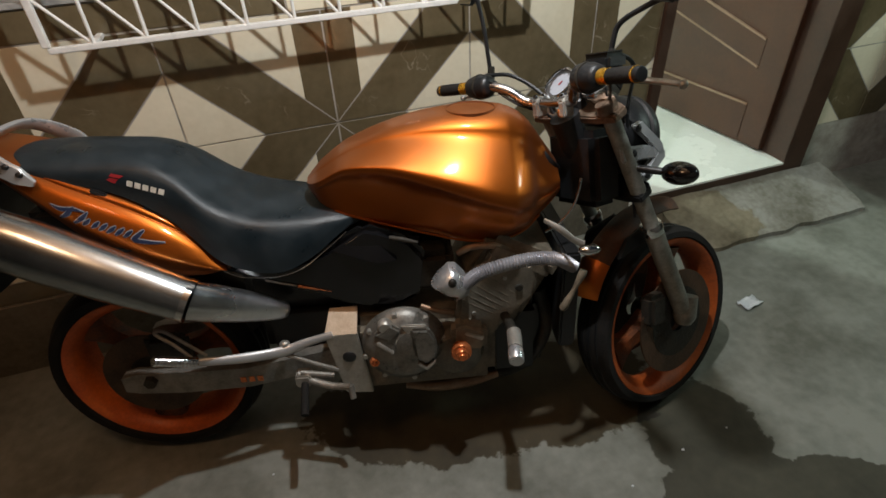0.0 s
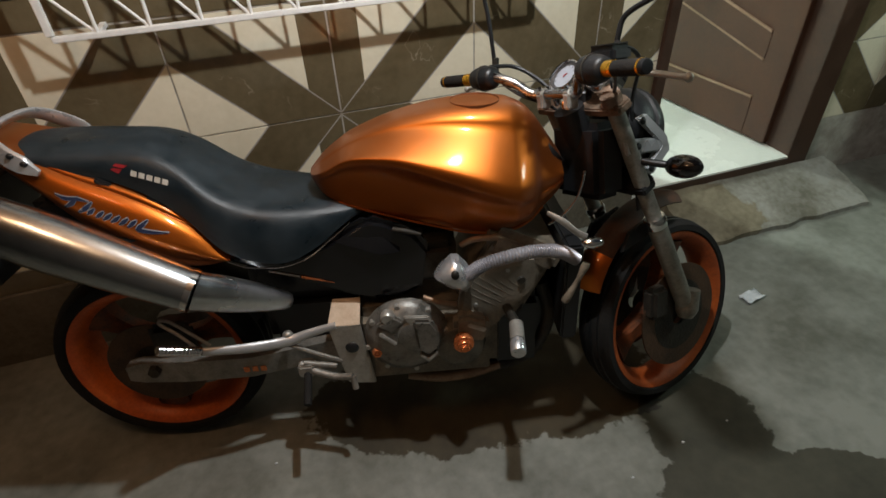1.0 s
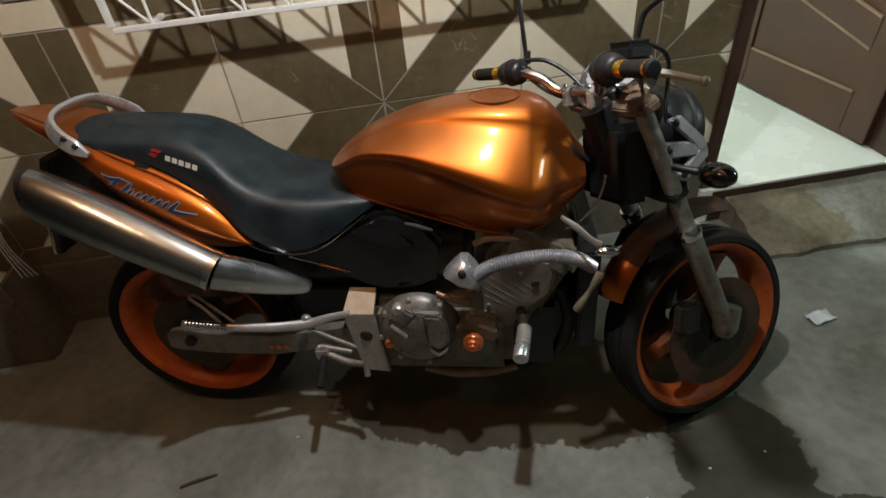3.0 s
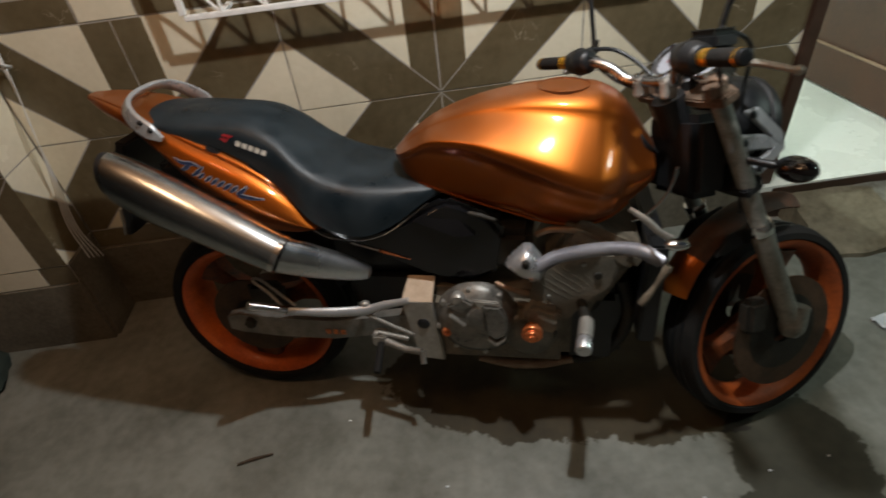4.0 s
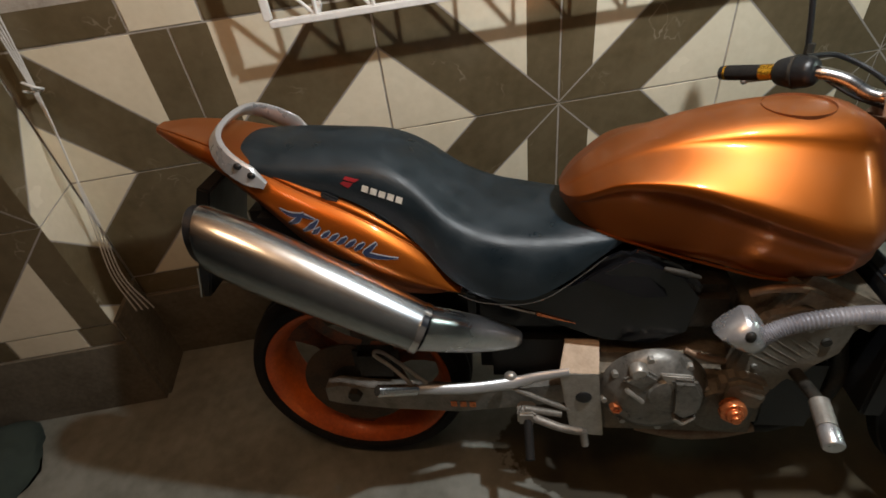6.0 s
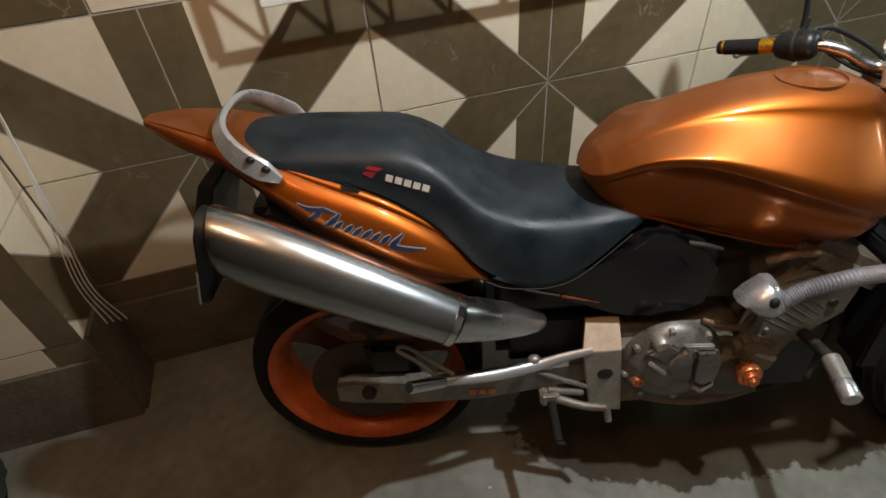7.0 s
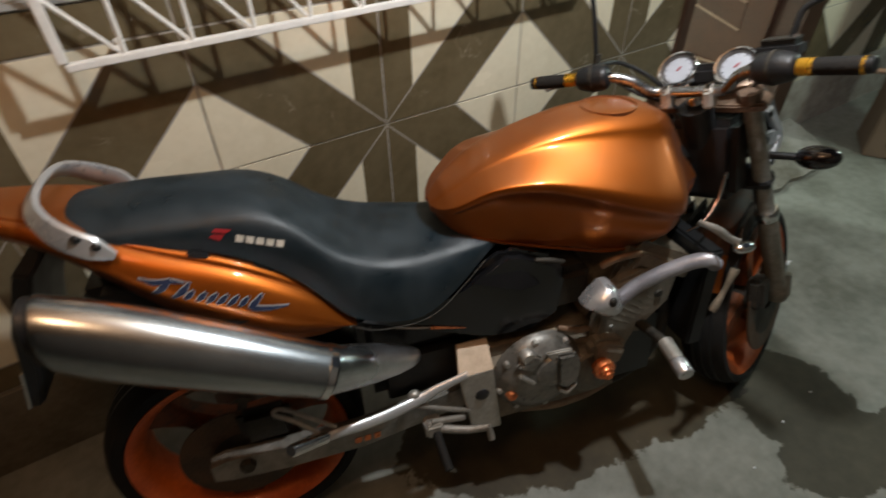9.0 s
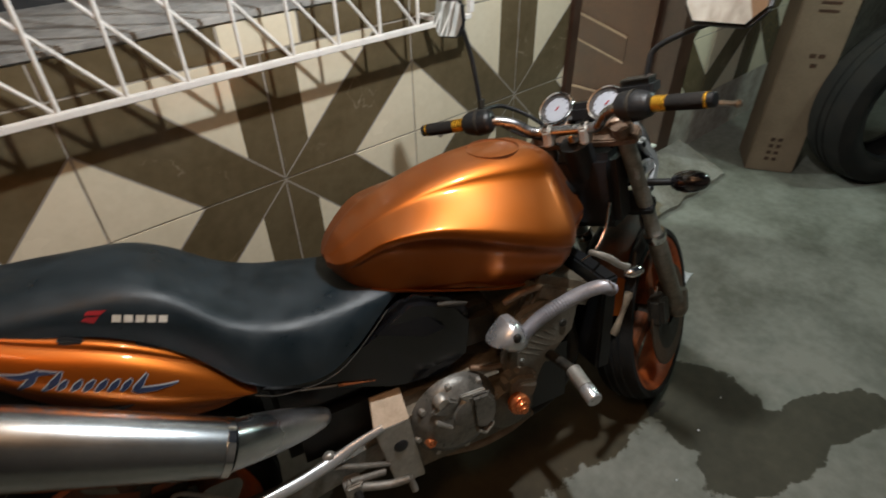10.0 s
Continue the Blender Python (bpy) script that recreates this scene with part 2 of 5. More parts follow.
for node in FLOOR.node_tree.nodes:
    if node.bl_idname == "ShaderNodeValToRGB":
        node.color_ramp.elements[0].position, node.color_ramp.elements[1].position = 0.50, 0.84

add_stain_or_shade(FLOOR, ((0.80, -1.0, 0.19, 0.18, 0), (0.78, -1.20, 0.24, 0.125, -15), (1.04, -1.275, 0.23, 0.088, -22)), (0.27, 0.25, 0.19))
# Damp under the motorcycle, widened and darkened to stand in for its cast shade.
add_stain_or_shade(FLOOR, ((0.10, -0.645, 0.42, 0.215, -12), (0.47, -0.705, 0.33, 0.225, -8)), (0.25, 0.185, 0.10))

add_stain_or_shade(STEPCEM, ((1.42, -0.22, 0.26, 0.24, 0),), (0.78, 0.68, 0.52), 0.7)


def add_veins(m, tint):
    """Thin broken marble veins, different on every tile."""
    n, l = m.node_tree.nodes, m.node_tree.links
    b = n["Principled BSDF"]
    base = b.inputs["Base Color"].links[0].from_socket
    co, info, off = n.new("ShaderNodeTexCoord"), n.new("ShaderNodeObjectInfo"), n.new("ShaderNodeVectorMath")
    off.operation = "MULTIPLY_ADD"
    off.inputs[1].default_value = (1, 1, 1)
    far = n.new("ShaderNodeMath")
    far.operation = "MULTIPLY"
    far.inputs[1].default_value = 40
    l.new(info.outputs["Random"], far.inputs[0])
    l.new(co.outputs["Object"], off.inputs[0])
    l.new(far.outputs[0], off.inputs[2])
    vein, where = n.new("ShaderNodeTexNoise"), n.new("ShaderNodeTexNoise")
    vein.inputs["Scale"].default_value, vein.inputs["Detail"].default_value, vein.inputs["Distortion"].default_value = 11.0, 3, 0.35
    where.inputs["Scale"].default_value, where.inputs["Detail"].default_value = 9.0, 2
    l.new(off.outputs["Vector"], vein.inputs["Vector"])
    l.new(off.outputs["Vector"], where.inputs["Vector"])
    line = n.new("ShaderNodeValToRGB")
    line.color_ramp.elements[0].position, line.color_ramp.elements[0].color = 0.484, (0, 0, 0, 1)
    line.color_ramp.elements[1].position, line.color_ramp.elements[1].color = 0.516, (0, 0, 0, 1)
    line.color_ramp.elements.new(0.5).color = (1, 1, 1, 1)
    l.new(vein.outputs["Fac"], line.inputs["Fac"])
    mask = n.new("ShaderNodeMapRange")
    mask.inputs["From Min"].default_value, mask.inputs["From Max"].default_value = 0.56, 0.70
    l.new(where.outputs["Fac"], mask.inputs["Value"])
    both = n.new("ShaderNodeMath")
    both.operation = "MULTIPLY"
    l.new(line.outputs["Color"], both.inputs[0])
    l.new(mask.outputs["Result"], both.inputs[1])
    mix = n.new("ShaderNodeMix")
    mix.data_type = "RGBA"
    l.new(both.outputs[0], mix.inputs["Factor"])
    l.new(base, mix.inputs[6])
    mix.inputs[7].default_value = (*tint, 1)
    l.new(mix.outputs[2], b.inputs["Base Color"])


add_veins(BROWN, (0.25, 0.205, 0.145))


# ---- mesh helpers ----
def part(name, bm, material, parent=None, label="", smooth=True):
    me = bpy.data.meshes.new(name)
    bmesh.ops.recalc_face_normals(bm, faces=bm.faces)
    if smooth:
        for f in bm.faces:
            f.smooth = True
        for e in bm.edges:
            if len(e.link_faces) == 2 and e.calc_face_angle(0) > 0.7:
                e.smooth = False
    bm.to_mesh(me)
    bm.free()
    for m in (material if isinstance(material, (list, tuple)) else [material]):
        me.materials.append(m)
    ob = new(name, me)
    if parent is not None:
        ob.parent = parent
    return tagged(ob, label) if label else ob


def thing(name, label, category, m=None, group="", kind=""):
    ob = new(name)
    ob.empty_display_size = 0.1
    if m is not None:
        ob.matrix_world = m
    return tagged(ob, label, category, group, kind)


def spline(pts, n, closed=False):
    """Catmull-Rom through pts, n points."""
    p = np.array(pts, float)
    k = len(p)
    out = []
    for i in range(n):
        u = i * k / n if closed else i * (k - 1) / (n - 1)
        j = min(int(u), k - 1 if closed else k - 2)
        w = u - j
        if closed:
            a, b, c, d = p[(j - 1) % k], p[j % k], p[(j + 1) % k], p[(j + 2) % k]
        else:
            b, c = p[j], p[j + 1]
            a = p[j - 1] if j else 2 * b - c
            d = p[j + 2] if j + 2 < k else 2 * c - b
        out.append(0.5 * (2 * b + (c - a) * w + (2 * a - 5 * b + 4 * c - d) * w ** 2 + (3 * b - a - 3 * c + d) * w ** 3))
    return np.array(out)


def skin(rings, bm=None, caps=True, loop=False):
    """Joins rings of points into a skin."""
    bm = bm or bmesh.new()
    vs = [[bm.verts.new(tuple(p)) for p in r] for r in rings]
    k = len(vs[0])
    for a, b in zip(vs, vs[1:] + vs[:1] if loop else vs[1:]):
        for i in range(k):
            bm.faces.new((a[i], a[(i + 1) % k], b[(i + 1) % k], b[i]))
    if caps and not loop:
        bm.faces.new(vs[0])
        bm.faces.new(list(reversed(vs[-1])))
    return bm


def tube(path, radius, n=24, seg=12, bm=None, flat=1.0, smooth=True):
    """A tube along a path; radius a number or a list along it; flat squeezes it across."""
    path = [tuple(q) for q in path]
    p = spline(path, n) if smooth and len(path) > 2 else np.array(path, float)
    n = len(p)
    rad = [float(r) for r in np.interp(np.linspace(0, 1, n), np.linspace(0, 1, len(radius)), radius)] if isinstance(radius, (list, tuple)) else [radius] * n
    rings, side = [], None
    for i in range(n):
        t = Vector(p[min(i + 1, n - 1)] - p[max(i - 1, 0)]).normalized()
        if side is None:
            side = t.orthogonal() if abs(t.z) > 0.9 else t.cross(Vector((0, 0, 1)))
        side = (side - t * side.dot(t)).normalized()
        up = t.cross(side)
        rings.append([Vector(p[i]) + rad[i] * (math.cos(a) * side * flat + math.sin(a) * up) for a in (2 * math.pi * k / seg for k in range(seg))])
    return skin(rings, bm)


def block(x0, x1, y0, y1, z0, z1, bevel=0.004, bm=None, seg=2):
    b = bmesh.new()
    bmesh.ops.create_cube(b, size=1)
    bmesh.ops.transform(b, matrix=Matrix.LocRotScale(((x0 + x1) / 2, (y0 + y1) / 2, (z0 + z1) / 2), None, (abs(x1 - x0), abs(y1 - y0), abs(z1 - z0))), verts=b.verts)
    if bevel:
        bmesh.ops.bevel(b, geom=b.edges[:], offset=bevel, segments=seg, affect="EDGES", clamp_overlap=True)
    return joined(bm, b)


def joined(bm, other):
    if bm is None:
        return other
    me = bpy.data.meshes.new("joined")
    other.to_mesh(me)
    other.free()
    bm.from_mesh(me)
    bpy.data.meshes.remove(me)
    return bm


def plate(outline, y0, y1, bevel=0.003, bm=None):
    """A plate cut to an outline of (x, z), from y0 to y1."""
    b = bmesh.new()
    f = b.faces.new([b.verts.new((x, y0, z)) for x, z in outline])
    r = bmesh.ops.extrude_face_region(b, geom=[f])
    bmesh.ops.translate(b, vec=(0, y1 - y0, 0), verts=[v for v in r["geom"] if isinstance(v, bmesh.types.BMVert)])
    if bevel:
        bmesh.ops.bevel(b, geom=b.edges[:], offset=bevel, segments=2, affect="EDGES", clamp_overlap=True)
    return joined(bm, b)


def lathe(profile, seg=48, m=None, bm=None):
    """Turns a profile of (radius, along) round the y axis."""
    rings = []
    for a in (2 * math.pi * k / seg for k in range(seg)):
        rings.append([Vector((r * math.cos(a), y, r * math.sin(a))) for r, y in profile])
    b = bmesh.new()
    vs = [[b.verts.new(p) for p in r] for r in rings]
    for i in range(seg):
        p, q = vs[i], vs[(i + 1) % seg]
        for j in range(len(profile) - 1):
            b.faces.new((p[j], p[j + 1], q[j + 1], q[j]))
    bmesh.ops.remove_doubles(b, verts=b.verts, dist=1e-5)
    if m is not None:
        b.transform(m)
    return joined(bm, b)


def ball(centre, radii, m=None, bm=None, u=20, v=12):
    b = bmesh.new()
    bmesh.ops.create_uvsphere(b, u_segments=u, v_segments=v, radius=1)
    bmesh.ops.transform(b, matrix=Matrix.LocRotScale(centre, m, radii), verts=b.verts)
    return joined(bm, b)


# ---- the setting ----
STAR_X, STAR_Z, TW, TH = 0.0, 0.699, 0.458, 0.345
DOOR_X0, DOOR_X1, STEP = 1.22, 2.0, 0.15
CORNER, PIER_Y = -1.32, -0.19

ground = bmesh.new()
bmesh.ops.create_grid(ground, x_segments=2, y_segments=2, size=1)
bmesh.ops.transform(ground, matrix=Matrix.LocRotScale((1.0, -2.9, 0), None, (6.0, 3.2, 1)), verts=ground.verts)
tagged(part("floor", ground, FLOOR, smooth=False), "worn grey cement yard floor with damp stains and a painted shade patch", "floor", kind="structure")


def wall(name, x0, x1, y0, y1, z0, z1, material, label):
    return tagged(part(name, block(x0, x1, y0, y1, z0, z1, 0), material, smooth=False), label, "wall", kind="structure")


WX0, WX1, WZ0, WZ1 = -0.95, 0.62, 1.125, 2.1
b = block(CORNER, DOOR_X0 - 0.03, 0.0045, 0.16, 0, WZ0, 0)
block(CORNER, WX0, 0.0045, 0.16, WZ0, 3.0, 0, b)
block(WX1, DOOR_X0 - 0.03, 0.0045, 0.16, WZ0, 3.0, 0, b)
block(WX0, WX1, 0.0045, 0.16, WZ1, 3.0, 0, b)
wall_north = tagged(part("wall_north", b, GROUT, smooth=False), "house wall faced with cream and brown patterned tiles", "wall", kind="structure")
window = thing("window_1", "dark window above a pale stone sill", "window", kind="structure")
part("window_sill", block(WX0, WX1, -0.004, 0.42, WZ0 + 0.001, WZ0 + 0.018, 0.003), SILL, window, "pale streaked stone sill")
for x in (WX0 + 0.02, (WX0 + WX1) / 2, WX1 - 0.02):
    part("window_frame", block(x - 0.02, x + 0.02, 0.38, 0.42, WZ0 + 0.018, WZ1, 0.003), ALLOY, window)
for x0, x1 in ((WX0 + 0.04, (WX0 + WX1) / 2 - 0.02), ((WX0 + WX1) / 2 + 0.02, WX1 - 0.04)):
    part("pane", block(x0, x1, 0.396, 0.402, WZ0 + 0.018, WZ1, 0), PANE, window)
for x0, x1, z0, z1 in ((WX0 - 0.03, WX0 - 0.001, WZ0, WZ1 + 0.03), (WX1 + 0.001, WX1 + 0.03, WZ0, WZ1 + 0.03), (WX0, WX1, WZ1 + 0.001, WZ1 + 0.03)):
    part("reveal", block(x0, x1, 0.161, 0.43, z0, z1, 0), PLASTER, window, smooth=False)
wall("wall_over_door", DOOR_X0 - 0.03, DOOR_X1 + 0.12, 0.012, 0.16, 2.32, 3.0, PLASTER, "plastered wall above the doorway")
wall_east = wall("wall_past_door", DOOR_X1 + 0.12, 7.0, 0.0045, 0.16, 0, 3.0, GROUT, "tiled house wall beyond the doorway")
wall_west = wall("wall_west", -5.0, CORNER - 0.0045, PIER_Y + 0.0045, 0.16, 0, 3.0, GROUT, "tiled wall that steps forward beside the house wall")
# Unseen wall, added to close the yard and kept dark to limit bounce light.
wall("wall_south", -5.0, 7.0, -2.8, -2.7, 0, 3.0, DARKWALL, "unseen dark wall added to close the yard")
wall("wall_yard_end", 6.9, 7.0, -6.0, 0.0, 0, 3.0, DARKWALL, "plain plastered wall closing the yard")
wall("wall_yard_start", -5.0, -4.9, -6.0, -0.2, 0, 3.0, DARKWALL, "plain plastered wall closing the yard")
# Unseen slab, added to bounce warm light; ends early to keep the front dark.
tagged(part("ceiling", block(-5.0, 0.30, -6.1, 0.08, 2.46, 2.56, 0), BOUNCEROOF, smooth=False), "unseen terracotta slab added for warm bounce light", "ceiling", kind="structure")
tagged(part("ceiling_room", block(-1.4, 3.7, 0.161, 3.1, 2.60, 2.70, 0), PLASTER, smooth=False), "plain white ceiling inside the house", "ceiling", kind="structure")

# the room behind the open door
tagged(part("threshold", block(DOOR_X0 - 0.03, 2.0, -0.03, 0.161, 0.0, STEP, 0), PORCELAIN, smooth=False), "white ceramic door threshold", "threshold", kind="structure")
tagged(part("floor_room", block(-1.3, 3.6, 0.161, 3.0, 0.0, STEP, 0), PORCELAIN, smooth=False), "glossy white ceramic floor inside the doorway", "floor", kind="structure")
wall("wall_room_back", -1.4, 3.7, 3.0, 3.1, 0, 3.0, PLASTER, "plain wall inside the house")
wall("wall_room_east", 3.6, 3.7, 0.16, 3.0, 0, 3.0, PLASTER, "plain wall inside the house")
wall("wall_room_west", -1.4, -1.3, 0.16, 3.0, 0, 3.0, PLASTER, "plain wall inside the house")


def tile_mesh(flip_x, flip_z, u0=0.0, u1=9.0, v1=9.0):
    """One patterned tile: cream, two brown bands and grey outlines, cut to u0..u1 and up to v1; facing -y."""
    g, s, d, line = 0.0028, 0.088, 0.228, 0.003
    w, h = TW - g, TH - g
    polys = [
        (1, [(g, g + 2 * line), (s, s + 2 * line), (s, h), (g, h)]),
        (0, [(s, s + 2 * line), (s, h), (h - 2 * line, h)]),
        (2, [(g, g), (g, g + 2 * line), (s, s + 2 * line), (h - 2 * line, h), (h, h)]),
        (1, [(g, g), (d, g), (w, w - d), (w, h), (h, h)]),
        (2, [(d, g), (d + 2 * line, g), (w, w - d - 2 * line), (w, w - d)]),
        (0, [(d + 2 * line, g), (w, g), (w, w - d - 2 * line)]),
    ]
    me = bpy.data.meshes.new("tile")
    bm = bmesh.new()
    for k, pts in polys:
        f = bm.faces.new([bm.verts.new((x, -0.004, z)) for x, z in pts])
        f.material_index = k
    bmesh.ops.remove_doubles(bm, verts=bm.verts, dist=1e-5)
    for at, way in (((u0 + g, 0, 0), (-1, 0, 0)), ((u1 - g, 0, 0), (1, 0, 0)), ((0, 0, v1 - g), (0, 0, 1))):
        bmesh.ops.bisect_plane(bm, geom=bm.verts[:] + bm.edges[:] + bm.faces[:], plane_co=at, plane_no=way, clear_outer=True)
    rim = [e for e in bm.edges if len(e.link_faces) == 1]
    r = bmesh.ops.extrude_edge_only(bm, edges=rim)
    bmesh.ops.translate(bm, vec=(0, 0.010, 0), verts=[q for q in r["geom"] if isinstance(q, bmesh.types.BMVert)])
    bm.transform(Matrix.Diagonal((-1 if flip_x else 1, 1, -1 if flip_z else 1, 1)))
    bmesh.ops.recalc_face_normals(bm, faces=bm.faces)
    bm.to_mesh(me)
    bm.free()
    for m in (CREAM, BROWN, LINE):
        me.materials.append(m)
    return me


TILES = {}


def tile(parent, i, j, m=None, u0=0.0, u1=9.0, v1=9.0):
    """The tile of column i and row j, mirrored about every second joint; m turns its wall."""
    key = (i % 2, j % 2, u0, u1, v1)
    if key not in TILES:
        TILES[key] = tile_mesh(*key)
    ob = new("tile", TILES[key])
    ob.parent = parent
    place = pose(STAR_X + (i + i % 2) * TW, 0.006, STAR_Z + (j + j % 2) * TH)
    ob.matrix_basis = (m or Matrix()) @ place @ pose(0, 0, 0, random.uniform(-0.15, 0.15), 0, random.uniform(-0.15, 0.15))


# window grille
grille = thing("window_grille", "white enamelled steel window grille with zigzag bars", "window grille")
GX0, GX1, GY, GZ0, GZ1 = -0.672, 0.60, -0.098, 1.045, 1.95
part("bottom_rail", block(GX0, GX1, GY - 0.007, GY + 0.007, GZ0 - 0.0075, GZ0 + 0.0075, 0.002), GRILLE, grille)
part("top_rail", block(GX0, GX1, GY - 0.008, GY + 0.008, GZ1 - 0.009, GZ1 + 0.009, 0.002), GRILLE, grille)
for x in (GX0, GX1):
    part("side_bar", block(x - 0.009, x + 0.009, GY - 0.008, GY + 0.008, GZ0 + 0.009, GZ1 - 0.009, 0.002), GRILLE, grille)
STEP_X, RISE = 0.1225, 0.15
bars = int((GX1 - GX0) / STEP_X)
for k in range(1, bars + 1):
    x = GX0 + k * STEP_X - 0.02
    part("upright", tube([(x, GY, GZ0), (x, GY, GZ1)], 0.0045, seg=8, smooth=False), GRILLE, grille)
for k in range(1, bars + 7):
    x, z = GX0 + k * STEP_X - 0.02, GZ0
    if x > GX1:
        z += (x - GX1) / STEP_X * RISE
        x = GX1
    run = min(x - GX0, (GZ1 - z) / RISE * STEP_X)
    part("diagonal", tube([(x, GY + 0.004, z), (x - run, GY + 0.004, z + run / STEP_X * RISE)], 0.004, seg=8, smooth=False), GRILLE, grille)
for x in (GX0 + 0.1, GX1 - 0.1):
    for z in (GZ0, GZ1):
        part("wall_lug", block(x - 0.008, x + 0.008, GY, 0.004, z - 0.006, z + 0.006, 0.001), GRILLE, grille)

# door
frame_door = thing("door_frame", "dark brown wooden door frame", "door frame", kind="structure")
part("jamb", block(DOOR_X0 - 0.03, DOOR_X0 + 0.015, -0.012, 0.17, STEP, 2.25, 0.003), TRIMWOOD, frame_door)
part("jamb", block(DOOR_X1, DOOR_X1 + 0.12, -0.03, 0.17, 0.0, 2.25, 0.003), TRIMWOOD, frame_door)
part("lintel", block(DOOR_X0 - 0.03, DOOR_X1 + 0.12, -0.012, 0.17, 2.25, 2.32, 0.003), TRIMWOOD, frame_door)

DOOR = pose(1.985, 0.10, STEP + 0.012, 0, 0, 97.5)
door = thing("door_1", "open brown wooden door with slanting panels and mouldings painted pale as lit edges", "door", DOOR, kind="structure")
W, HD, S0, S1 = 0.86, 2.06, 0.125, 0.735
part("stile", block(0.0, S0, -0.018, 0.018, 0, HD, 0.003), WOOD, door)
part("stile", block(S1, W, -0.018, 0.018, 0, HD, 0.003), WOOD, door)


def sloped(z0, z1, lean0, lean1, y0, y1, x0=S0, x1=S1):
    """A board across the door whose lower and upper edges climb by lean0 and lean1 a metre."""
    return plate([(x0, z0 + lean0 * x0), (x1, z0 + lean0 * x1), (x1, z1 + lean1 * x1), (x0, z1 + lean1 * x0)], y0, y1, 0.002)


EDGES = ((0.0, 0), (0.182, 0), (0.335, 0.262), (0.447, 0.272), (1.04, 0), (1.15, 0), (1.45, 0.262), (1.56, 0.272), (1.93, 0), (HD, 0))
for k, ((z0, lean0), (z1, lean1)) in enumerate(zip(EDGES, EDGES[1:])):
    if k % 2 == 0:
        part("rail", sloped(z0, z1, lean0, lean1, -0.0178, 0.0178), WOOD, door)
    else:
        part("panel", sloped(z0, z1, lean0, lean1, -0.008, 0.008), WOOD, door)
        part("moulding", sloped(z0, z0 + 0.010, lean0, lean0, 0.008, 0.0215, S0 + 0.004, S1 - 0.004), LITEDGE, door)
        part("moulding", sloped(z1 - 0.010, z1, lean1, lean1, 0.008, 0.0215, S0 + 0.004, S1 - 0.004), LITEDGE, door)

# cement ramp before the door
slab = bmesh.new()
nx, ny = 36, 10
grid = []
for j in range(ny + 1):
    row = []
    for i in range(nx + 1):
        u, v = i / nx, j / ny
        x = 1.30 + 0.93 * u + 0.02 * noise.noise(Vector((7.1 * v, 0.3, 2.0))) * (1 if i in (0, nx) else 0.4)
        y = -0.318 + 0.283 * v + (0.02 * noise.noise(Vector((9.0 * u, 4.0, 0))) if j == 0 else 0)
        z = 0.022 + 0.088 * v ** 1.1 + 0.004 * noise.noise(Vector((11 * x, 11 * y, 0)))
        row.append(slab.verts.new((x, y, z)))
    grid.append(row)
for j in range(ny):
    for i in range(nx):
        slab.faces.new((grid[j][i], grid[j][i + 1], grid[j + 1][i + 1], grid[j + 1][i]))
rim = [e for e in slab.edges if len(e.link_faces) == 1]
r = bmesh.ops.extrude_edge_only(slab, edges=rim)
for q in r["geom"]:
    if isinstance(q, bmesh.types.BMVert):
        q.co.z = 0.0
part("riser", block(DOOR_X0 + 0.016, DOOR_X1 - 0.001, -0.036, -0.0305, 0.0, STEP - 0.008, 0.001), TRIMWOOD, frame_door)
tagged(part("doorstep", slab, STEPCEM, smooth=False), "worn dirty cement ramp in front of the doorway", "doorstep", kind="structure")


# ---- the motorcycle ----
PSI, PHI = radians(-14), radians(7)
FW = Vector((math.cos(PSI), math.sin(PSI), 0))
L0 = Vector((-math.sin(PSI), math.cos(PSI), 0))
UP = math.cos(PHI) * Vector((0, 0, 1)) + math.sin(PHI) * L0
LF = UP.cross(FW)
BIKE = Matrix((FW, LF, UP)).transposed().to_4x4()
BIKE.translation = (0.05, -0.62, 0.0)
bike = thing("motorcycle", "orange and black naked motorcycle parked on the cement", "motorcycle", BIKE)

# steering: everything that turns is built straight ahead and turned about this line
RAKE, TURN_LEFT = radians(25), 31
AXIS = Vector((-math.sin(RAKE), 0, math.cos(RAKE)))
HEAD = Vector((0.39, 0, 0.90))
STEER = Matrix.Translation(HEAD) @ Matrix.Rotation(radians(TURN_LEFT), 4, AXIS) @ Matrix.Translation(-HEAD)


def on_fork(z, y, ahead=0.036):
    """A point on the fork's line at height z."""
    return (HEAD.x + 0.004 + ahead - (z - 0.90) * math.tan(RAKE), y, z)


def bpart(name, bm, material, label="", parent=None, smooth=True):
    return part(name, bm, material, parent or bike, label, smooth)


def spart(name, bm, material, label="", parent=None, smooth=True):
    bm.transform(STEER)
    return part(name, bm, material, parent or bike, label, smooth)


def loft(stations, ring, n=48, seg=40):
    """Stations of numbers along x, smoothed; ring(values) gives the outline points (y, z)."""
    dense = spline(stations, n)
    return skin([[(s[0], *p) for p in spline(ring(s), seg, True)] for s in dense])


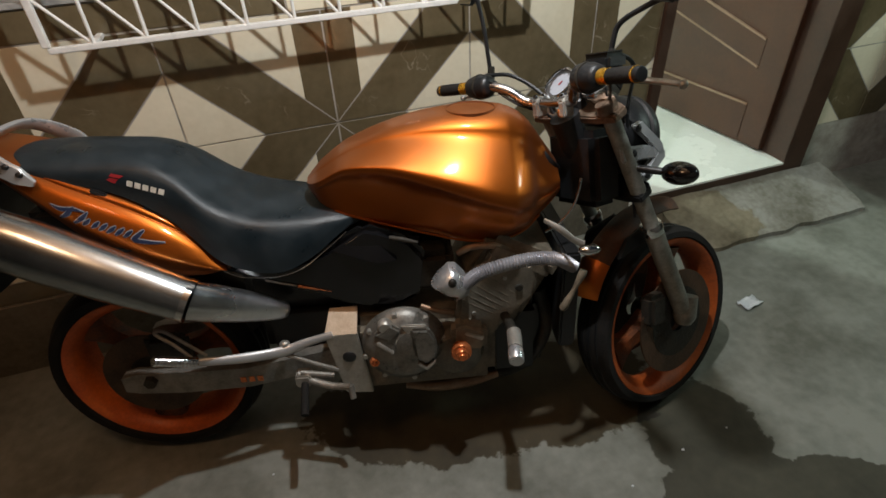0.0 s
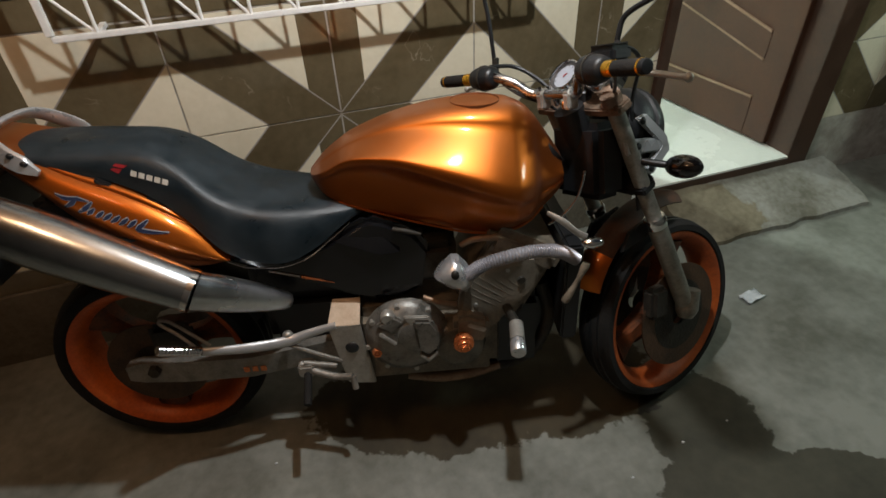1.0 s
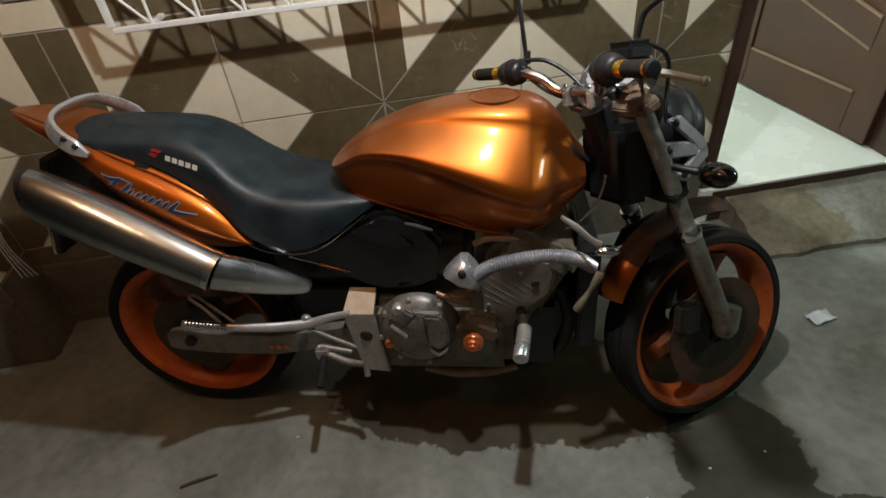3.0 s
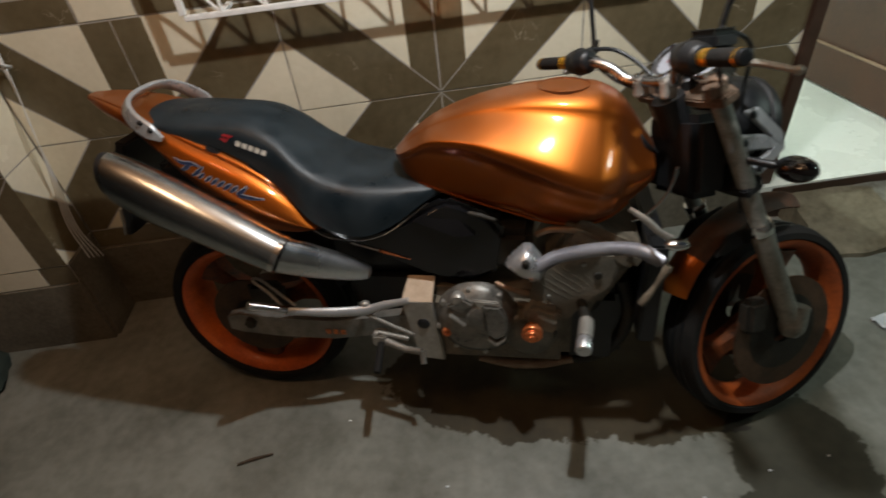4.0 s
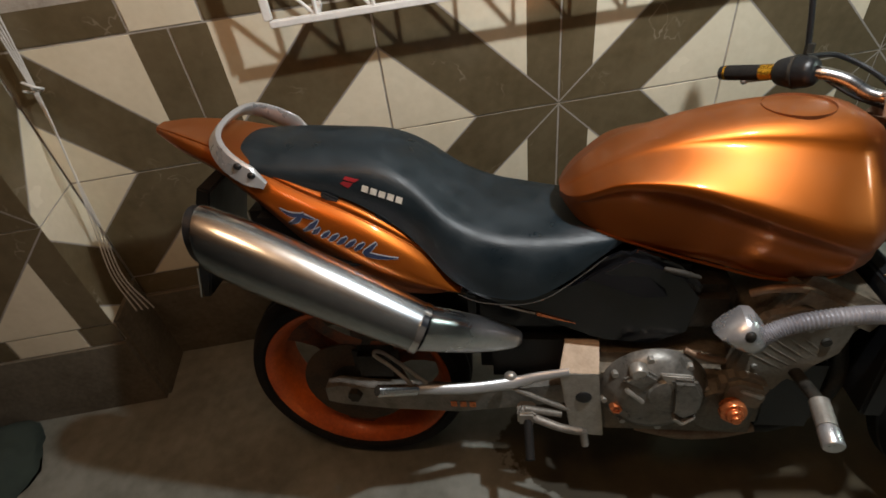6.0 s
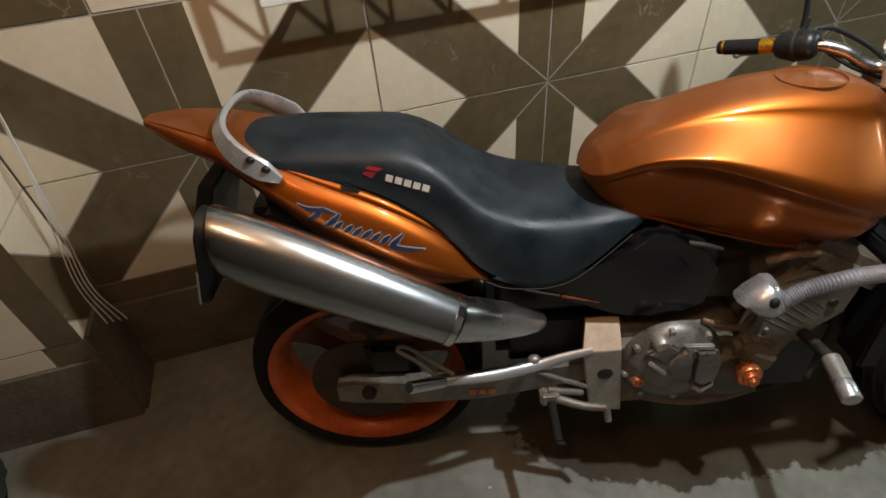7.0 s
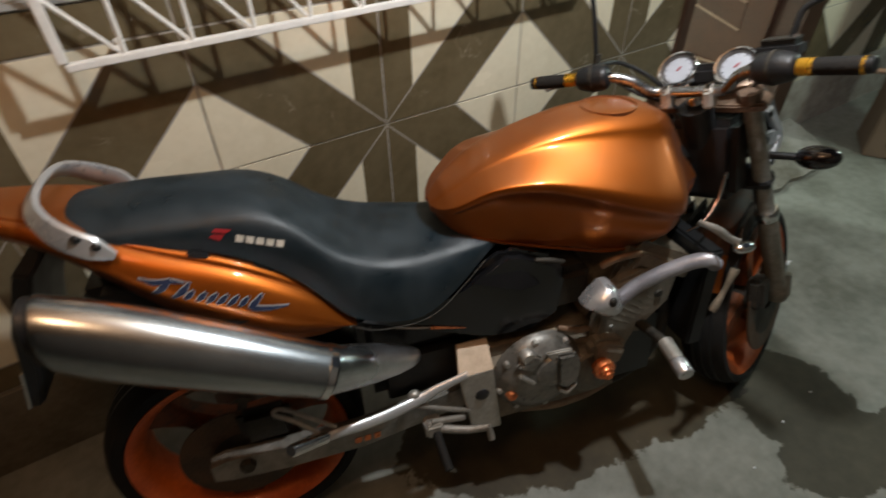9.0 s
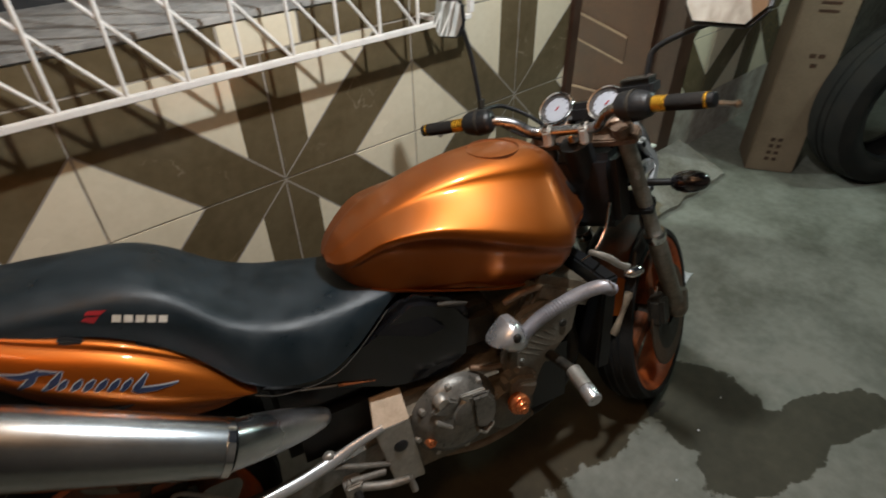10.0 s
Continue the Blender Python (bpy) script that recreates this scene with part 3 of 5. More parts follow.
def tank_ring(s):
    x, zt, zc, w, wk, wb, zb = s
    q = zt - zc
    k = min(1, max(0, (0.34 - x) / 0.12))
    half = [(0, zt), (w * 0.27, zt - 0.022 * q), (w * 0.42, zt - 0.15 * q), (w * 0.48, zt - 0.27 * q), (w * 0.72, zc + 0.46 * q), (w * 0.93, zc + 0.205 * q), (w * (0.97 + 0.015 * k), zc + 0.10 * q), (w * (0.965 + 0.027 * k), zc - 0.002), (w * (0.945 + 0.02 * k), zc - 0.012), (0.25 * w + 0.75 * wk, zc - 0.28 * (zc - zb)), (wk, zc - 0.58 * (zc - zb)), (wb, zb + 0.006), (wb * 0.93, zb), (wb * 0.5, zb + 0.012)]
    return half + [(0, zb + 0.012)] + [(-y, z) for y, z in half[:0:-1]]


tank_bm = loft([
    (-0.226, 0.784, 0.780, 0.022, 0.020, 0.018, 0.772), (-0.213, 0.797, 0.786, 0.056, 0.050, 0.044, 0.758), (-0.185, 0.822, 0.803, 0.088, 0.076, 0.072, 0.736), (-0.12, 0.862, 0.838, 0.118, 0.092, 0.092, 0.712),
    (-0.03, 0.897, 0.838, 0.142, 0.090, 0.088, 0.681), (0.06, 0.917, 0.815, 0.168, 0.108, 0.092, 0.655), (0.13, 0.924, 0.793, 0.188, 0.133, 0.104, 0.637),
    (0.19, 0.924, 0.773, 0.199, 0.156, 0.115, 0.632), (0.237, 0.921, 0.756, 0.196, 0.166, 0.118, 0.636), (0.260, 0.915, 0.748, 0.187, 0.158, 0.117, 0.642), (0.289, 0.901, 0.742, 0.158, 0.140, 0.114, 0.655), (0.315, 0.876, 0.738, 0.117, 0.110, 0.098, 0.675), (0.350, 0.826, 0.740, 0.090, 0.087, 0.082, 0.700), (0.376, 0.788, 0.746, 0.072, 0.070, 0.068, 0.722)], tank_ring, 84, 80)
TREES = {"tank": BVHTree.FromBMesh(tank_bm)}
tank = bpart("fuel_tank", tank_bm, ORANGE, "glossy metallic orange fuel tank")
bpart("filler_cap", lathe([(0, 0.0062), (0.017, 0.0062), (0.0185, 0.0036), (0.0202, 0.0062), (0.031, 0.0064), (0.0325, 0.0036), (0.0345, 0.0062), (0.0425, 0.0058), (0.0445, -0.006)], 48, pose(0.172, -0.004, 0.918, 90, 0, 0) @ Matrix.Scale(1.28, 4) @ pose(0, 0, 0, 0, 0, 180)), CAPPAINT, "round dusty orange filler cap", tank)

for side in (-1, 1):
    bpart("tank_seam", tube([(x, side * y, z) for x, y, z in ((-0.16, 0.082, 0.726), (-0.12, 0.092, 0.712), (-0.03, 0.095, 0.680), (0.06, 0.102, 0.654), (0.13, 0.110, 0.636), (0.19, 0.116, 0.631), (0.24, 0.118, 0.635), (0.284, 0.112, 0.652), (0.322, 0.092, 0.678))], 0.0030, 60, 8), ORANGE, "rolled lower tank seam", tank)


def seat_ring(s):
    x, zt, zl, w = s
    half = [(0, zt), (w * 0.55, zt - 0.004), (w * 0.88, zt - 0.018), (w, zt - 0.5 * (zt - zl)), (w * 1.02, zl + 0.012), (w * 0.97, zl), (w * 0.5, zl + 0.004)]
    return half + [(0, zl + 0.004)] + [(-y, z) for y, z in half[:0:-1]]


seat_bm = loft([
    (-0.872, 0.896, 0.880, 0.06), (-0.84, 0.910, 0.872, 0.088), (-0.75, 0.910, 0.852, 0.100), (-0.65, 0.902, 0.829, 0.106), (-0.565, 0.890, 0.785, 0.112), (-0.50, 0.856, 0.730, 0.122),
    (-0.43, 0.792, 0.655, 0.146), (-0.36, 0.757, 0.622, 0.152), (-0.29, 0.742, 0.612, 0.148), (-0.22, 0.736, 0.636, 0.130), (-0.15, 0.738, 0.680, 0.105), (-0.10, 0.735, 0.70, 0.08)], seat_ring, 60)
TREES["seat"] = BVHTree.FromBMesh(seat_bm)
seat = bpart("seat", seat_bm, VINYL, "black vinyl dual seat with a raised pillion hump")

for x, z in ((-0.655, 0.826), (-0.56, 0.776)):
    b = block(-0.018, 0.018, -0.116, 0.116, -0.007, 0.006, 0.003)
    b.transform(pose(x, 0, z, 0, 28, 0))
    bpart("seat_tab", b, BLACK, "black tab under the seat edge", seat)


def tail_ring(s):
    x, zt, zb, w = s
    m = 0.5 * (zt + zb)
    h = zt - zb
    half = [(0, zt), (w * 0.45, zt - 0.004 * h), (w * 0.68, zt - 0.015 * h), (w * 0.745, zt - 0.05 * h), (w * 0.755, zt - 0.10 * h), (w * 0.79, zt - 0.115 * h), (w * 0.88, zt - 0.20 * h), (w * 0.965, zt - 0.37 * h), (w, zt - 0.50 * h), (w * 0.985, zt - 0.60 * h), (w * 0.90, zt - 0.76 * h), (w * 0.72, zb + 0.01 * h)]
    return half + [(0, zb + 0.01)] + [(-y, z) for y, z in half[:0:-1]]


tail_bm = loft([
    (-1.02, 0.945, 0.928, 0.02), (-0.96, 0.940, 0.900, 0.058), (-0.88, 0.921, 0.866, 0.092), (-0.80, 0.892, 0.800, 0.122), (-0.72, 0.858, 0.722, 0.145), (-0.62, 0.815, 0.645, 0.160),
    (-0.55, 0.772, 0.612, 0.164), (-0.48, 0.712, 0.605, 0.160), (-0.42, 0.640, 0.616, 0.148)], tail_ring, 64, 112)
TREES["tail"] = BVHTree.FromBMesh(tail_bm)
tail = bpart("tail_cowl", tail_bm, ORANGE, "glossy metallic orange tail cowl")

def strap(path, width, thick, n=40):
    """A flat cast strap with rounded edges along a path; widths go up and out."""
    p = spline(path, n)
    wd = np.interp(np.linspace(0, 1, n), np.linspace(0, 1, len(width)), width)
    rings = []
    for i in range(n):
        t = Vector(p[min(i + 1, n - 1)] - p[max(i - 1, 0)]).normalized()
        out = Vector((0, p[i][1], 0)) + Vector((-0.05, 0, 0.06))
        u = (out - t * out.dot(t)).normalized()
        v = t.cross(u)
        w, h = float(wd[i]), thick
        rings.append([Vector(p[i]) + v * a * w + u * b * h for a, b in ((-1, 0.2), (-0.8, 0.9), (0, 1.05), (0.8, 0.9), (1, 0.2), (1, -0.6), (0.8, -1), (-0.8, -1), (-1, -0.6))])
    return skin(rings)


half = [(-0.766, -0.127, 0.864), (-0.792, -0.129, 0.884), (-0.826, -0.122, 0.908), (-0.853, -0.100, 0.931), (-0.868, -0.062, 0.944)]
rail = bpart("grab_rail", strap(half + [(-0.873, 0, 0.948)] + [(x, -y, z) for x, y, z in half[::-1]], [0.007, 0.020, 0.020, 0.017, 0.015, 0.014, 0.015, 0.017, 0.020, 0.020, 0.007], 0.006, 70), SILVER, "silver cast grab rail")
for side in (-1, 1):
    for x, y, z in ((-0.784, 0.1315, 0.886), (-0.806, 0.129, 0.904)):
        bpart("bolt", ball((x, side * (y + 0.0015), z + 0.002), (0.008, 0.006, 0.0065)), BLACK, "dark recessed bolt", rail)

# wheels
def wheel(name, centre, radius, half, mat_turn, disc_side, first=20):
    put = bpart if mat_turn is None else spart
    c = Matrix.Translation(centre)
    crown = radius - 0.42 * half
    prof = [(0.222, -half * 0.80), (0.237, -half * 0.90), (crown - 0.006, -half * 1.0)]
    for a in range(-65, 66, 13):
        prof.append((crown + (radius - crown) * math.cos(radians(a)), half * math.sin(radians(a)) / math.sin(radians(65))))
    prof += [(crown - 0.006, half), (0.237, half * 0.90), (0.222, half * 0.80)]
    hub = put(name, lathe([(0.0, -0.055), (0.035, -0.055), (0.045, -0.03), (0.045, 0.03), (0.035, 0.055), (0.0, 0.055)], 32, c), GRIME, "orange three-spoke alloy wheel")
    put("tyre", lathe(prof, 72, c), RUBBER, "black road tyre", hub)
    for g in (-0.42, 0.0, 0.42):
        yy = g * half
        rr = crown + (radius - crown) * math.cos(math.asin(min(0.9, abs(g) * math.sin(radians(65)))))
        put("tread_groove", lathe([(rr - 0.002, yy - 0.004), (rr + 0.0008, yy - 0.003), (rr + 0.0008, yy + 0.003), (rr - 0.002, yy + 0.004)], 72, c), BLACK, "", hub)
    rw = half * 0.90
    put("rim", lathe([(0.226, -rw), (0.236, -rw - 0.002), (0.238, -rw + 0.006), (0.230, -rw + 0.012), (0.222, -rw + 0.02), (0.216, 0), (0.222, rw - 0.02), (0.230, rw - 0.012), (0.238, rw - 0.006), (0.236, rw + 0.002), (0.226, rw), (0.216, rw - 0.008), (0.202, rw - 0.03), (0.198, 0), (0.202, -rw + 0.03), (0.216, -rw + 0.008), (0.226, -rw)], 72, c), RIM if mat_turn is None else DARKRIM, "orange painted rim", hub)
    for k in range(3):
        a = radians(120 * k + first)
        b = bmesh.new()
        rings = []
        for r, wx, wy in ((0.035, 0.038, 0.03), (0.08, 0.028, 0.026), (0.13, 0.024, 0.024), (0.17, 0.034, 0.03), (0.203, 0.05, 0.036)):
            rings.append([(r, sx * wy, sz * wx) for sx, sz in ((-1, -0.7), (-0.7, -1), (0.7, -1), (1, -0.7), (1, 0.7), (0.7, 1), (-0.7, 1), (-1, 0.7))])
        skin(rings, b)
        b.transform(c @ Matrix.Rotation(-a, 4, "Y"))
        put("spoke", b, DUSTRIM, "dusty orange spoke", hub)
    for s, r0, r1 in disc_side:
        y = s * 0.078
        b = lathe([(r0, y - 0.0025), (r1, y - 0.0025), (r1, y + 0.0025), (r0, y + 0.0025), (r0, y - 0.0025)], 60)
        b.transform(c)
        put("brake_disc", b, DISC, "dark rusty brake disc", hub)
        put("disc_carrier", lathe([(0.03, y - 0.004), (r0 + 0.004, y - 0.003), (r0 + 0.004, y + 0.003), (0.03, y + 0.004)], 40, c), GRIME, "", hub)
    return hub


wheel("rear_wheel", (-0.712, 0, 0.282), 0.282, 0.080, None, ((-1, 0.06, 0.132),))
FAX = Vector(on_fork(0.300, 0)) + Vector((0, 0, -0.032))
wheel("front_wheel", FAX, 0.270, 0.056, 1, ((-1, 0.10, 0.152), (1, 0.10, 0.152)), 80)

# front fork
for s in (-1, 1):
    leg = spart("fork_leg", tube([on_fork(0.575, s * 0.102), on_fork(0.31, s * 0.102)], 0.0245, seg=24, smooth=False), FORK, "worn grey fork slider")
    spart("fork_tube", tube([on_fork(0.885, s * 0.102), on_fork(0.575, s * 0.102)], 0.0195, seg=24, smooth=False), FORK, "", leg)
    spart("seal_ring", tube([on_fork(0.595, s * 0.102), on_fork(0.585, s * 0.102), on_fork(0.568, s * 0.102)], [0.0255, 0.0285, 0.0265], 5, 24), CHROME, "bright seal ring", leg)
    spart("fork_cap", tube([on_fork(0.912, s * 0.102), on_fork(0.886, s * 0.102)], 0.024, seg=20, smooth=False), TANYOKE, "", leg)
    x, y, z = on_fork(0.30, s * 0.104)
    spart("axle_clamp", tube([(x + 0.012, y, z + 0.05), (x, y, z - 0.005), (x - 0.004, y, z - 0.03)], [0.029, 0.032, 0.02], 9, 16), FORK, "", leg)
for z, nm in ((0.884, "upper_yoke"), (0.68, "lower_yoke")):
    x = on_fork(z, 0)[0]
    w = 0.136 if z > 0.8 else 0.124
    b = plate([(-w, -0.02), (-0.10, -0.042), (-0.03, -0.055), (0.03, -0.055), (0.10, -0.042), (w, -0.02), (w, 0.022), (0.08, 0.028), (0, 0.022), (-0.08, 0.028), (-w, 0.022)], -0.010, 0.010, 0.004)
    b.transform(pose(x, 0, z) @ Matrix.Rotation(-RAKE, 4, "Y") @ pose(0, 0, 0, 0, 0, 90) @ pose(0, 0, 0, -90, 0, 0))
    spart(nm, b, TANYOKE if z > 0.8 else BLACK, "tarnished alloy fork yoke" if z > 0.8 else "black lower fork yoke")
bpart("steering_head", tube([HEAD + AXIS * -0.24, HEAD + AXIS * -0.015], 0.036, seg=24, smooth=False), BLACK)

# front mudguard
def guard_bm(c, r, a0, a1, w, n=24):
    rings = []
    for a in np.linspace(radians(a0), radians(a1), n):
        row = []
        for k in np.linspace(-1, 1, 11):
            rr = r - 0.028 * abs(k) ** 2.5
            row.append((c[0] + rr * math.cos(a), w * k, c[2] + rr * math.sin(a)))
        for k in np.linspace(1, -1, 11):
            rr = r - 0.004 - 0.028 * abs(k) ** 2.5
            row.append((c[0] + rr * math.cos(a), (w - 0.003) * k, c[2] + rr * math.sin(a)))
        rings.append(row)
    return skin(rings)


mud = spart("front_mudguard", guard_bm(FAX + Vector((-0.01, 0, 0.035)), 0.316, 78, 150, 0.047), MUDSHADE, "orange front mudguard, mud-stained and painted as shaded")
spart("mudguard_tail", guard_bm(FAX + Vector((-0.01, 0, 0.035)), 0.3195, 139, 158, 0.050), ORANGE, "orange mudguard end painted without shade", mud)
for s in (-1, 1):
    x, y, z = on_fork(0.50, s * 0.075, 0.0)
    spart("mudguard_stay", plate([(x - 0.09, z + 0.01), (x + 0.05, z + 0.04), (x + 0.05, z + 0.085), (x - 0.06, z + 0.06)], s * 0.060, s * 0.070, 0.003), BLACK, "black mudguard stay", mud)

# handlebar
BZ = 0.974
bar_pts = [(0.266, 0.318, BZ), (0.287, 0.215, BZ), (0.300, 0.152, BZ - 0.001), (0.325, 0.112, 0.958), (0.348, 0.082, 0.931), (0.362, 0.050, 0.924)]
bar_pts = bar_pts + [(x, -y, z) for x, y, z in bar_pts[::-1]]
bar = spart("handlebar", tube(bar_pts, 0.0118, 70, 16), BARMETAL, "chromed tubular handlebar")
for s in (-1, 1):
    a, b = Vector((0.266, s * 0.325, BZ)), Vector((0.287, s * 0.222, BZ))
    d = b - a
    spart("grip", tube([a + d * 0.06, a + d * 0.09, a + d * 0.5, a + d * 0.74], [0.0140, 0.0152, 0.0152, 0.0148], 14, 18), RUBBER, "black rubber grip", bar)
    spart("grip_collar", tube([a + d * 0.74, a + d * 0.99], 0.0155, seg=20, smooth=False), GOLD, "gold anodised collar", bar)
    spart("end_ring", tube([a + d * 0.02, a + d * 0.065], 0.0150, seg=20, smooth=False), GOLD, "thin gold ring", bar)
    spart("bar_end", tube([a - d * 0.09, a - d * 0.075, a + d * 0.02], [0.010, 0.0135, 0.0142], 7, 18), BLACK, "black bar end", bar)
    axis = lambda y: (0.266 + (0.318 - y) * 0.204, s * y, BZ)
    spart("switch_box", tube([axis(y) for y in (0.222, 0.216, 0.196, 0.176, 0.158, 0.150, 0.146)], [0.012, 0.023, 0.029, 0.030, 0.028, 0.022, 0.012], 24, 18), BLACK, "rounded black switch housing", bar)
    spart("switch_rib", tube([axis(0.186), axis(0.180)], 0.0315, seg=24, smooth=False), GRIME, "", bar)
    lever = [(0.322, s * 0.175, BZ - 0.004), (0.350, s * 0.215, BZ - 0.010), (0.362, s * 0.270, BZ - 0.018), (0.356, s * 0.325, BZ - 0.025), (0.350, s * 0.352, BZ - 0.028)]
    spart("lever", ball(lever[-1], (0.0085, 0.0085, 0.0085), None, tube(lever, [0.010, 0.0085, 0.0065, 0.0055, 0.005], 24, 10, flat=1.2), 12, 8), ALLOY, "worn alloy lever with a ball end", bar)
    spart("lever_perch", tube([(0.292, s * 0.145, BZ), (0.325, s * 0.17, BZ), (0.330, s * 0.19, BZ)], 0.012, 10, 10), BLACK, "", bar)
    spart("riser", plate([(0.345, 0.890), (0.379, 0.890), (0.378, 0.912), (0.381, 0.925), (0.374, 0.936), (0.362, 0.939), (0.350, 0.936), (0.343, 0.925), (0.346, 0.912)], s * 0.045 - 0.010, s * 0.045 + 0.010, 0.004), ALLOY, "dull alloy handlebar clamp", bar)
    for dx in (-0.015, 0.015):
        spart("clamp_bolt", lathe([(0, 0.006), (0.005, 0.006), (0.006, 0)], 8, pose(0.362 + dx * 0.8, s * 0.045, 0.936) @ pose(0, 0, 0, 90, 0, 0)), CHROME, "", bar)
spart("brake_reservoir", block(0.316, 0.374, -0.212, -0.140, BZ + 0.008, BZ + 0.040, 0.008), BLACK, "black brake fluid reservoir", bar)
spart("reservoir_cap", block(0.321, 0.369, -0.207, -0.145, BZ + 0.040, BZ + 0.045, 0.003), GRIME, "", bar)
spart("start_button", ball((0.273, -0.19, BZ + 0.010), (0.004, 0.007, 0.005)), BUTTON, "dull red switch button", bar)

# instruments
for s in (-1, 1):
    m = pose(0.453, s * 0.062 - 0.004, 0.950) @ Matrix.Rotation(radians(-50), 4, "Y") @ pose(0, 0, 0, -90, 0, 0)
    dial = spart("gauge", lathe([(0, 0.034), (0.03, 0.034), (0.043, 0.022), (0.045, 0.0), (0.045, -0.016), (0.043, -0.02), (0.039, -0.019), (0.039, -0.012)], 40, m), CHROME, "round chromed gauge")
    spart("gauge_face", lathe([(0, -0.0125), (0.031, -0.0125), (0.031, -0.008)], 40, m), DIAL, "white gauge dial", dial)
    spart("dial_ring", lathe([(0.031, -0.0120), (0.0388, -0.0140), (0.0388, -0.008)], 40, m), GREYTRIM, "dark dial surround", dial)
    b = block(-0.004, 0.009, -0.0150, -0.0138, -0.0016, 0.0016, 0)
    b.transform(m @ Matrix.Rotation(radians(35), 4, "Y"))
    spart("needle", b, RED, "red pointer", dial)
    for k in range(9):
        b = block(0.026, 0.0305, -0.0138, -0.0128, -0.0007, 0.0007, 0)
        b.transform(m @ Matrix.Rotation(radians(-120 + 30 * k), 4, "Y"))
        spart("dial_tick", b, BLACK, "", dial)

spart("gauge_housing", block(0.442, 0.49, -0.075, 0.075, 0.915, 0.965, 0.014), BLACK, "black instrument housing")

# headlamp and indicators
hl = spart("headlamp", ball((0.567, 0, 0.815), (0.088, 0.099, 0.099)), BLACK, "round black headlamp shell")
b = lathe([(0.0, 0.02), (0.066, 0.018), (0.096, 0.006), (0.103, -0.008), (0.103, -0.022), (0.096, -0.026)], 48, pose(0.612, 0, 0.805) @ Matrix.Rotation(radians(8), 4, "Y") @ pose(0, 0, 0, 0, 0, -90))
spart("headlamp_ring", b, BLACK, "black headlamp ring", hl)
for s in (-1, 1):
    b = bmesh.new()
    plate([(0.496, 0.850), (0.530, 0.858), (0.604, 0.796), (0.612, 0.768), (0.590, 0.764), (0.568, 0.790)], s * 0.104, s * 0.117, 0.004, b)
    plate([(0.516, 0.718), (0.552, 0.708), (0.614, 0.757), (0.612, 0.778), (0.590, 0.784), (0.566, 0.758)], s * 0.104, s * 0.117, 0.004, b)
    plate([(0.456, 0.806), (0.464, 0.768), (0.540, 0.764), (0.590, 0.760), (0.590, 0.790), (0.535, 0.800)], s * 0.105, s * 0.116, 0.004, b)
    spart("headlamp_bracket", b, SILVER, "silver headlamp bracket", hl)
    for x, z in ((0.516, 0.842), (0.545, 0.726), (0.50, 0.785)):
        spart("bracket_bolt", ball((x, s * 0.117, z), (0.009, 0.004, 0.009)), BLACK, "", hl)
    sig = spart("indicator", ball((0.542, s * 0.207, 0.738), (0.030, 0.046, 0.027)), SMOKE, "smoked oval indicator")
    spart("indicator_stalk", tube([(0.50, s * 0.10, 0.752), (0.542, s * 0.175, 0.738)], 0.009, seg=12, smooth=False), BLACK, "", sig)

# mirrors
def mirror(stalk, centre, aim, w, h):
    mir = bpart("mirror", tube(stalk, 0.0055, 30, 10), BLACK, "black mirror on a bent stalk")
    o = [(-w, -0.25 * h), (-0.62 * w, -h), (0.66 * w, -h), (w, -0.2 * h), (0.86 * w, 0.85 * h), (0.6 * w, h), (-0.8 * w, h)]
    m = look(centre, Vector(centre) - Vector(aim)) @ pose(0, 0, 0, -90, 0, 0)
    b = plate(o, -0.001, 0.016, 0.005)
    b.transform(m)
    bpart("mirror_shell", b, BLACK, "", mir)
    b = plate([(x * 0.94, z * 0.92) for x, z in o], -0.0026, -0.0014, 0)
    b.transform(m)
    bpart("mirror_glass", b, GLASS, "clear mirror glass", mir)
    bpart("stalk_nut", tube([stalk[0], tuple(Vector(stalk[0]) + Vector((0, 0, 0.03)))], 0.009, seg=6, smooth=False), GRIME, "", mir)


mirror([(0.250, 0.178, 0.945), (0.243, 0.180, 1.00), (0.233, 0.184, 1.07), (0.222, 0.190, 1.12), (0.214, 0.195, 1.15)], (0.192, 0.212, 1.160), (-0.84, -0.52, 0.12), 0.040, 0.040)
mirror([(0.430, -0.160, 1.000), (0.438, -0.158, 1.073), (0.444, -0.158, 1.103), (0.455, -0.175, 1.122), (0.470, -0.202, 1.139), (0.482, -0.232, 1.154), (0.500, -0.278, 1.174), (0.512, -0.330, 1.196)], (0.466, -0.288, 1.203), (-0.845, -0.19, 0.50), 0.074, 0.042)

# exhaust
def oval(p, r, rz, axis, n=28):
    a = Vector(axis).normalized()
    s = a.cross(Vector((0, 0, 1))).normalized()
    u = s.cross(a)
    return [Vector(p) + r * math.cos(t) * s + rz * math.sin(t) * u for t in (2 * math.pi * k / n for k in range(n))]


E0, E1, E2 = Vector((-0.875, -0.196, 0.797)), Vector((-0.491, -0.220, 0.599)), Vector((-0.308, -0.126, 0.486))
ax = E1 - E0
def can_ring(t, r, squash):
    way = ax.normalized() * min(1, t * 3) + Vector((1, 0, 0)) * max(0, 1 - t * 3)
    return oval(E0 + ax * t, r * squash, r, way)


can = bpart("silencer", skin([can_ring(*k) for k in ((0, 0.059, 0.8), (0.012, 0.0655, 0.8), (0.03, 0.067, 0.8), (0.12, 0.0675, 0.82), (0.22, 0.067, 0.84), (0.34, 0.0655, 0.87), (0.6, 0.060, 0.92), (0.85, 0.053, 0.98), (1.0, 0.0485, 1.0))]), CANSTEEL, "brushed steel silencer with scuffs")
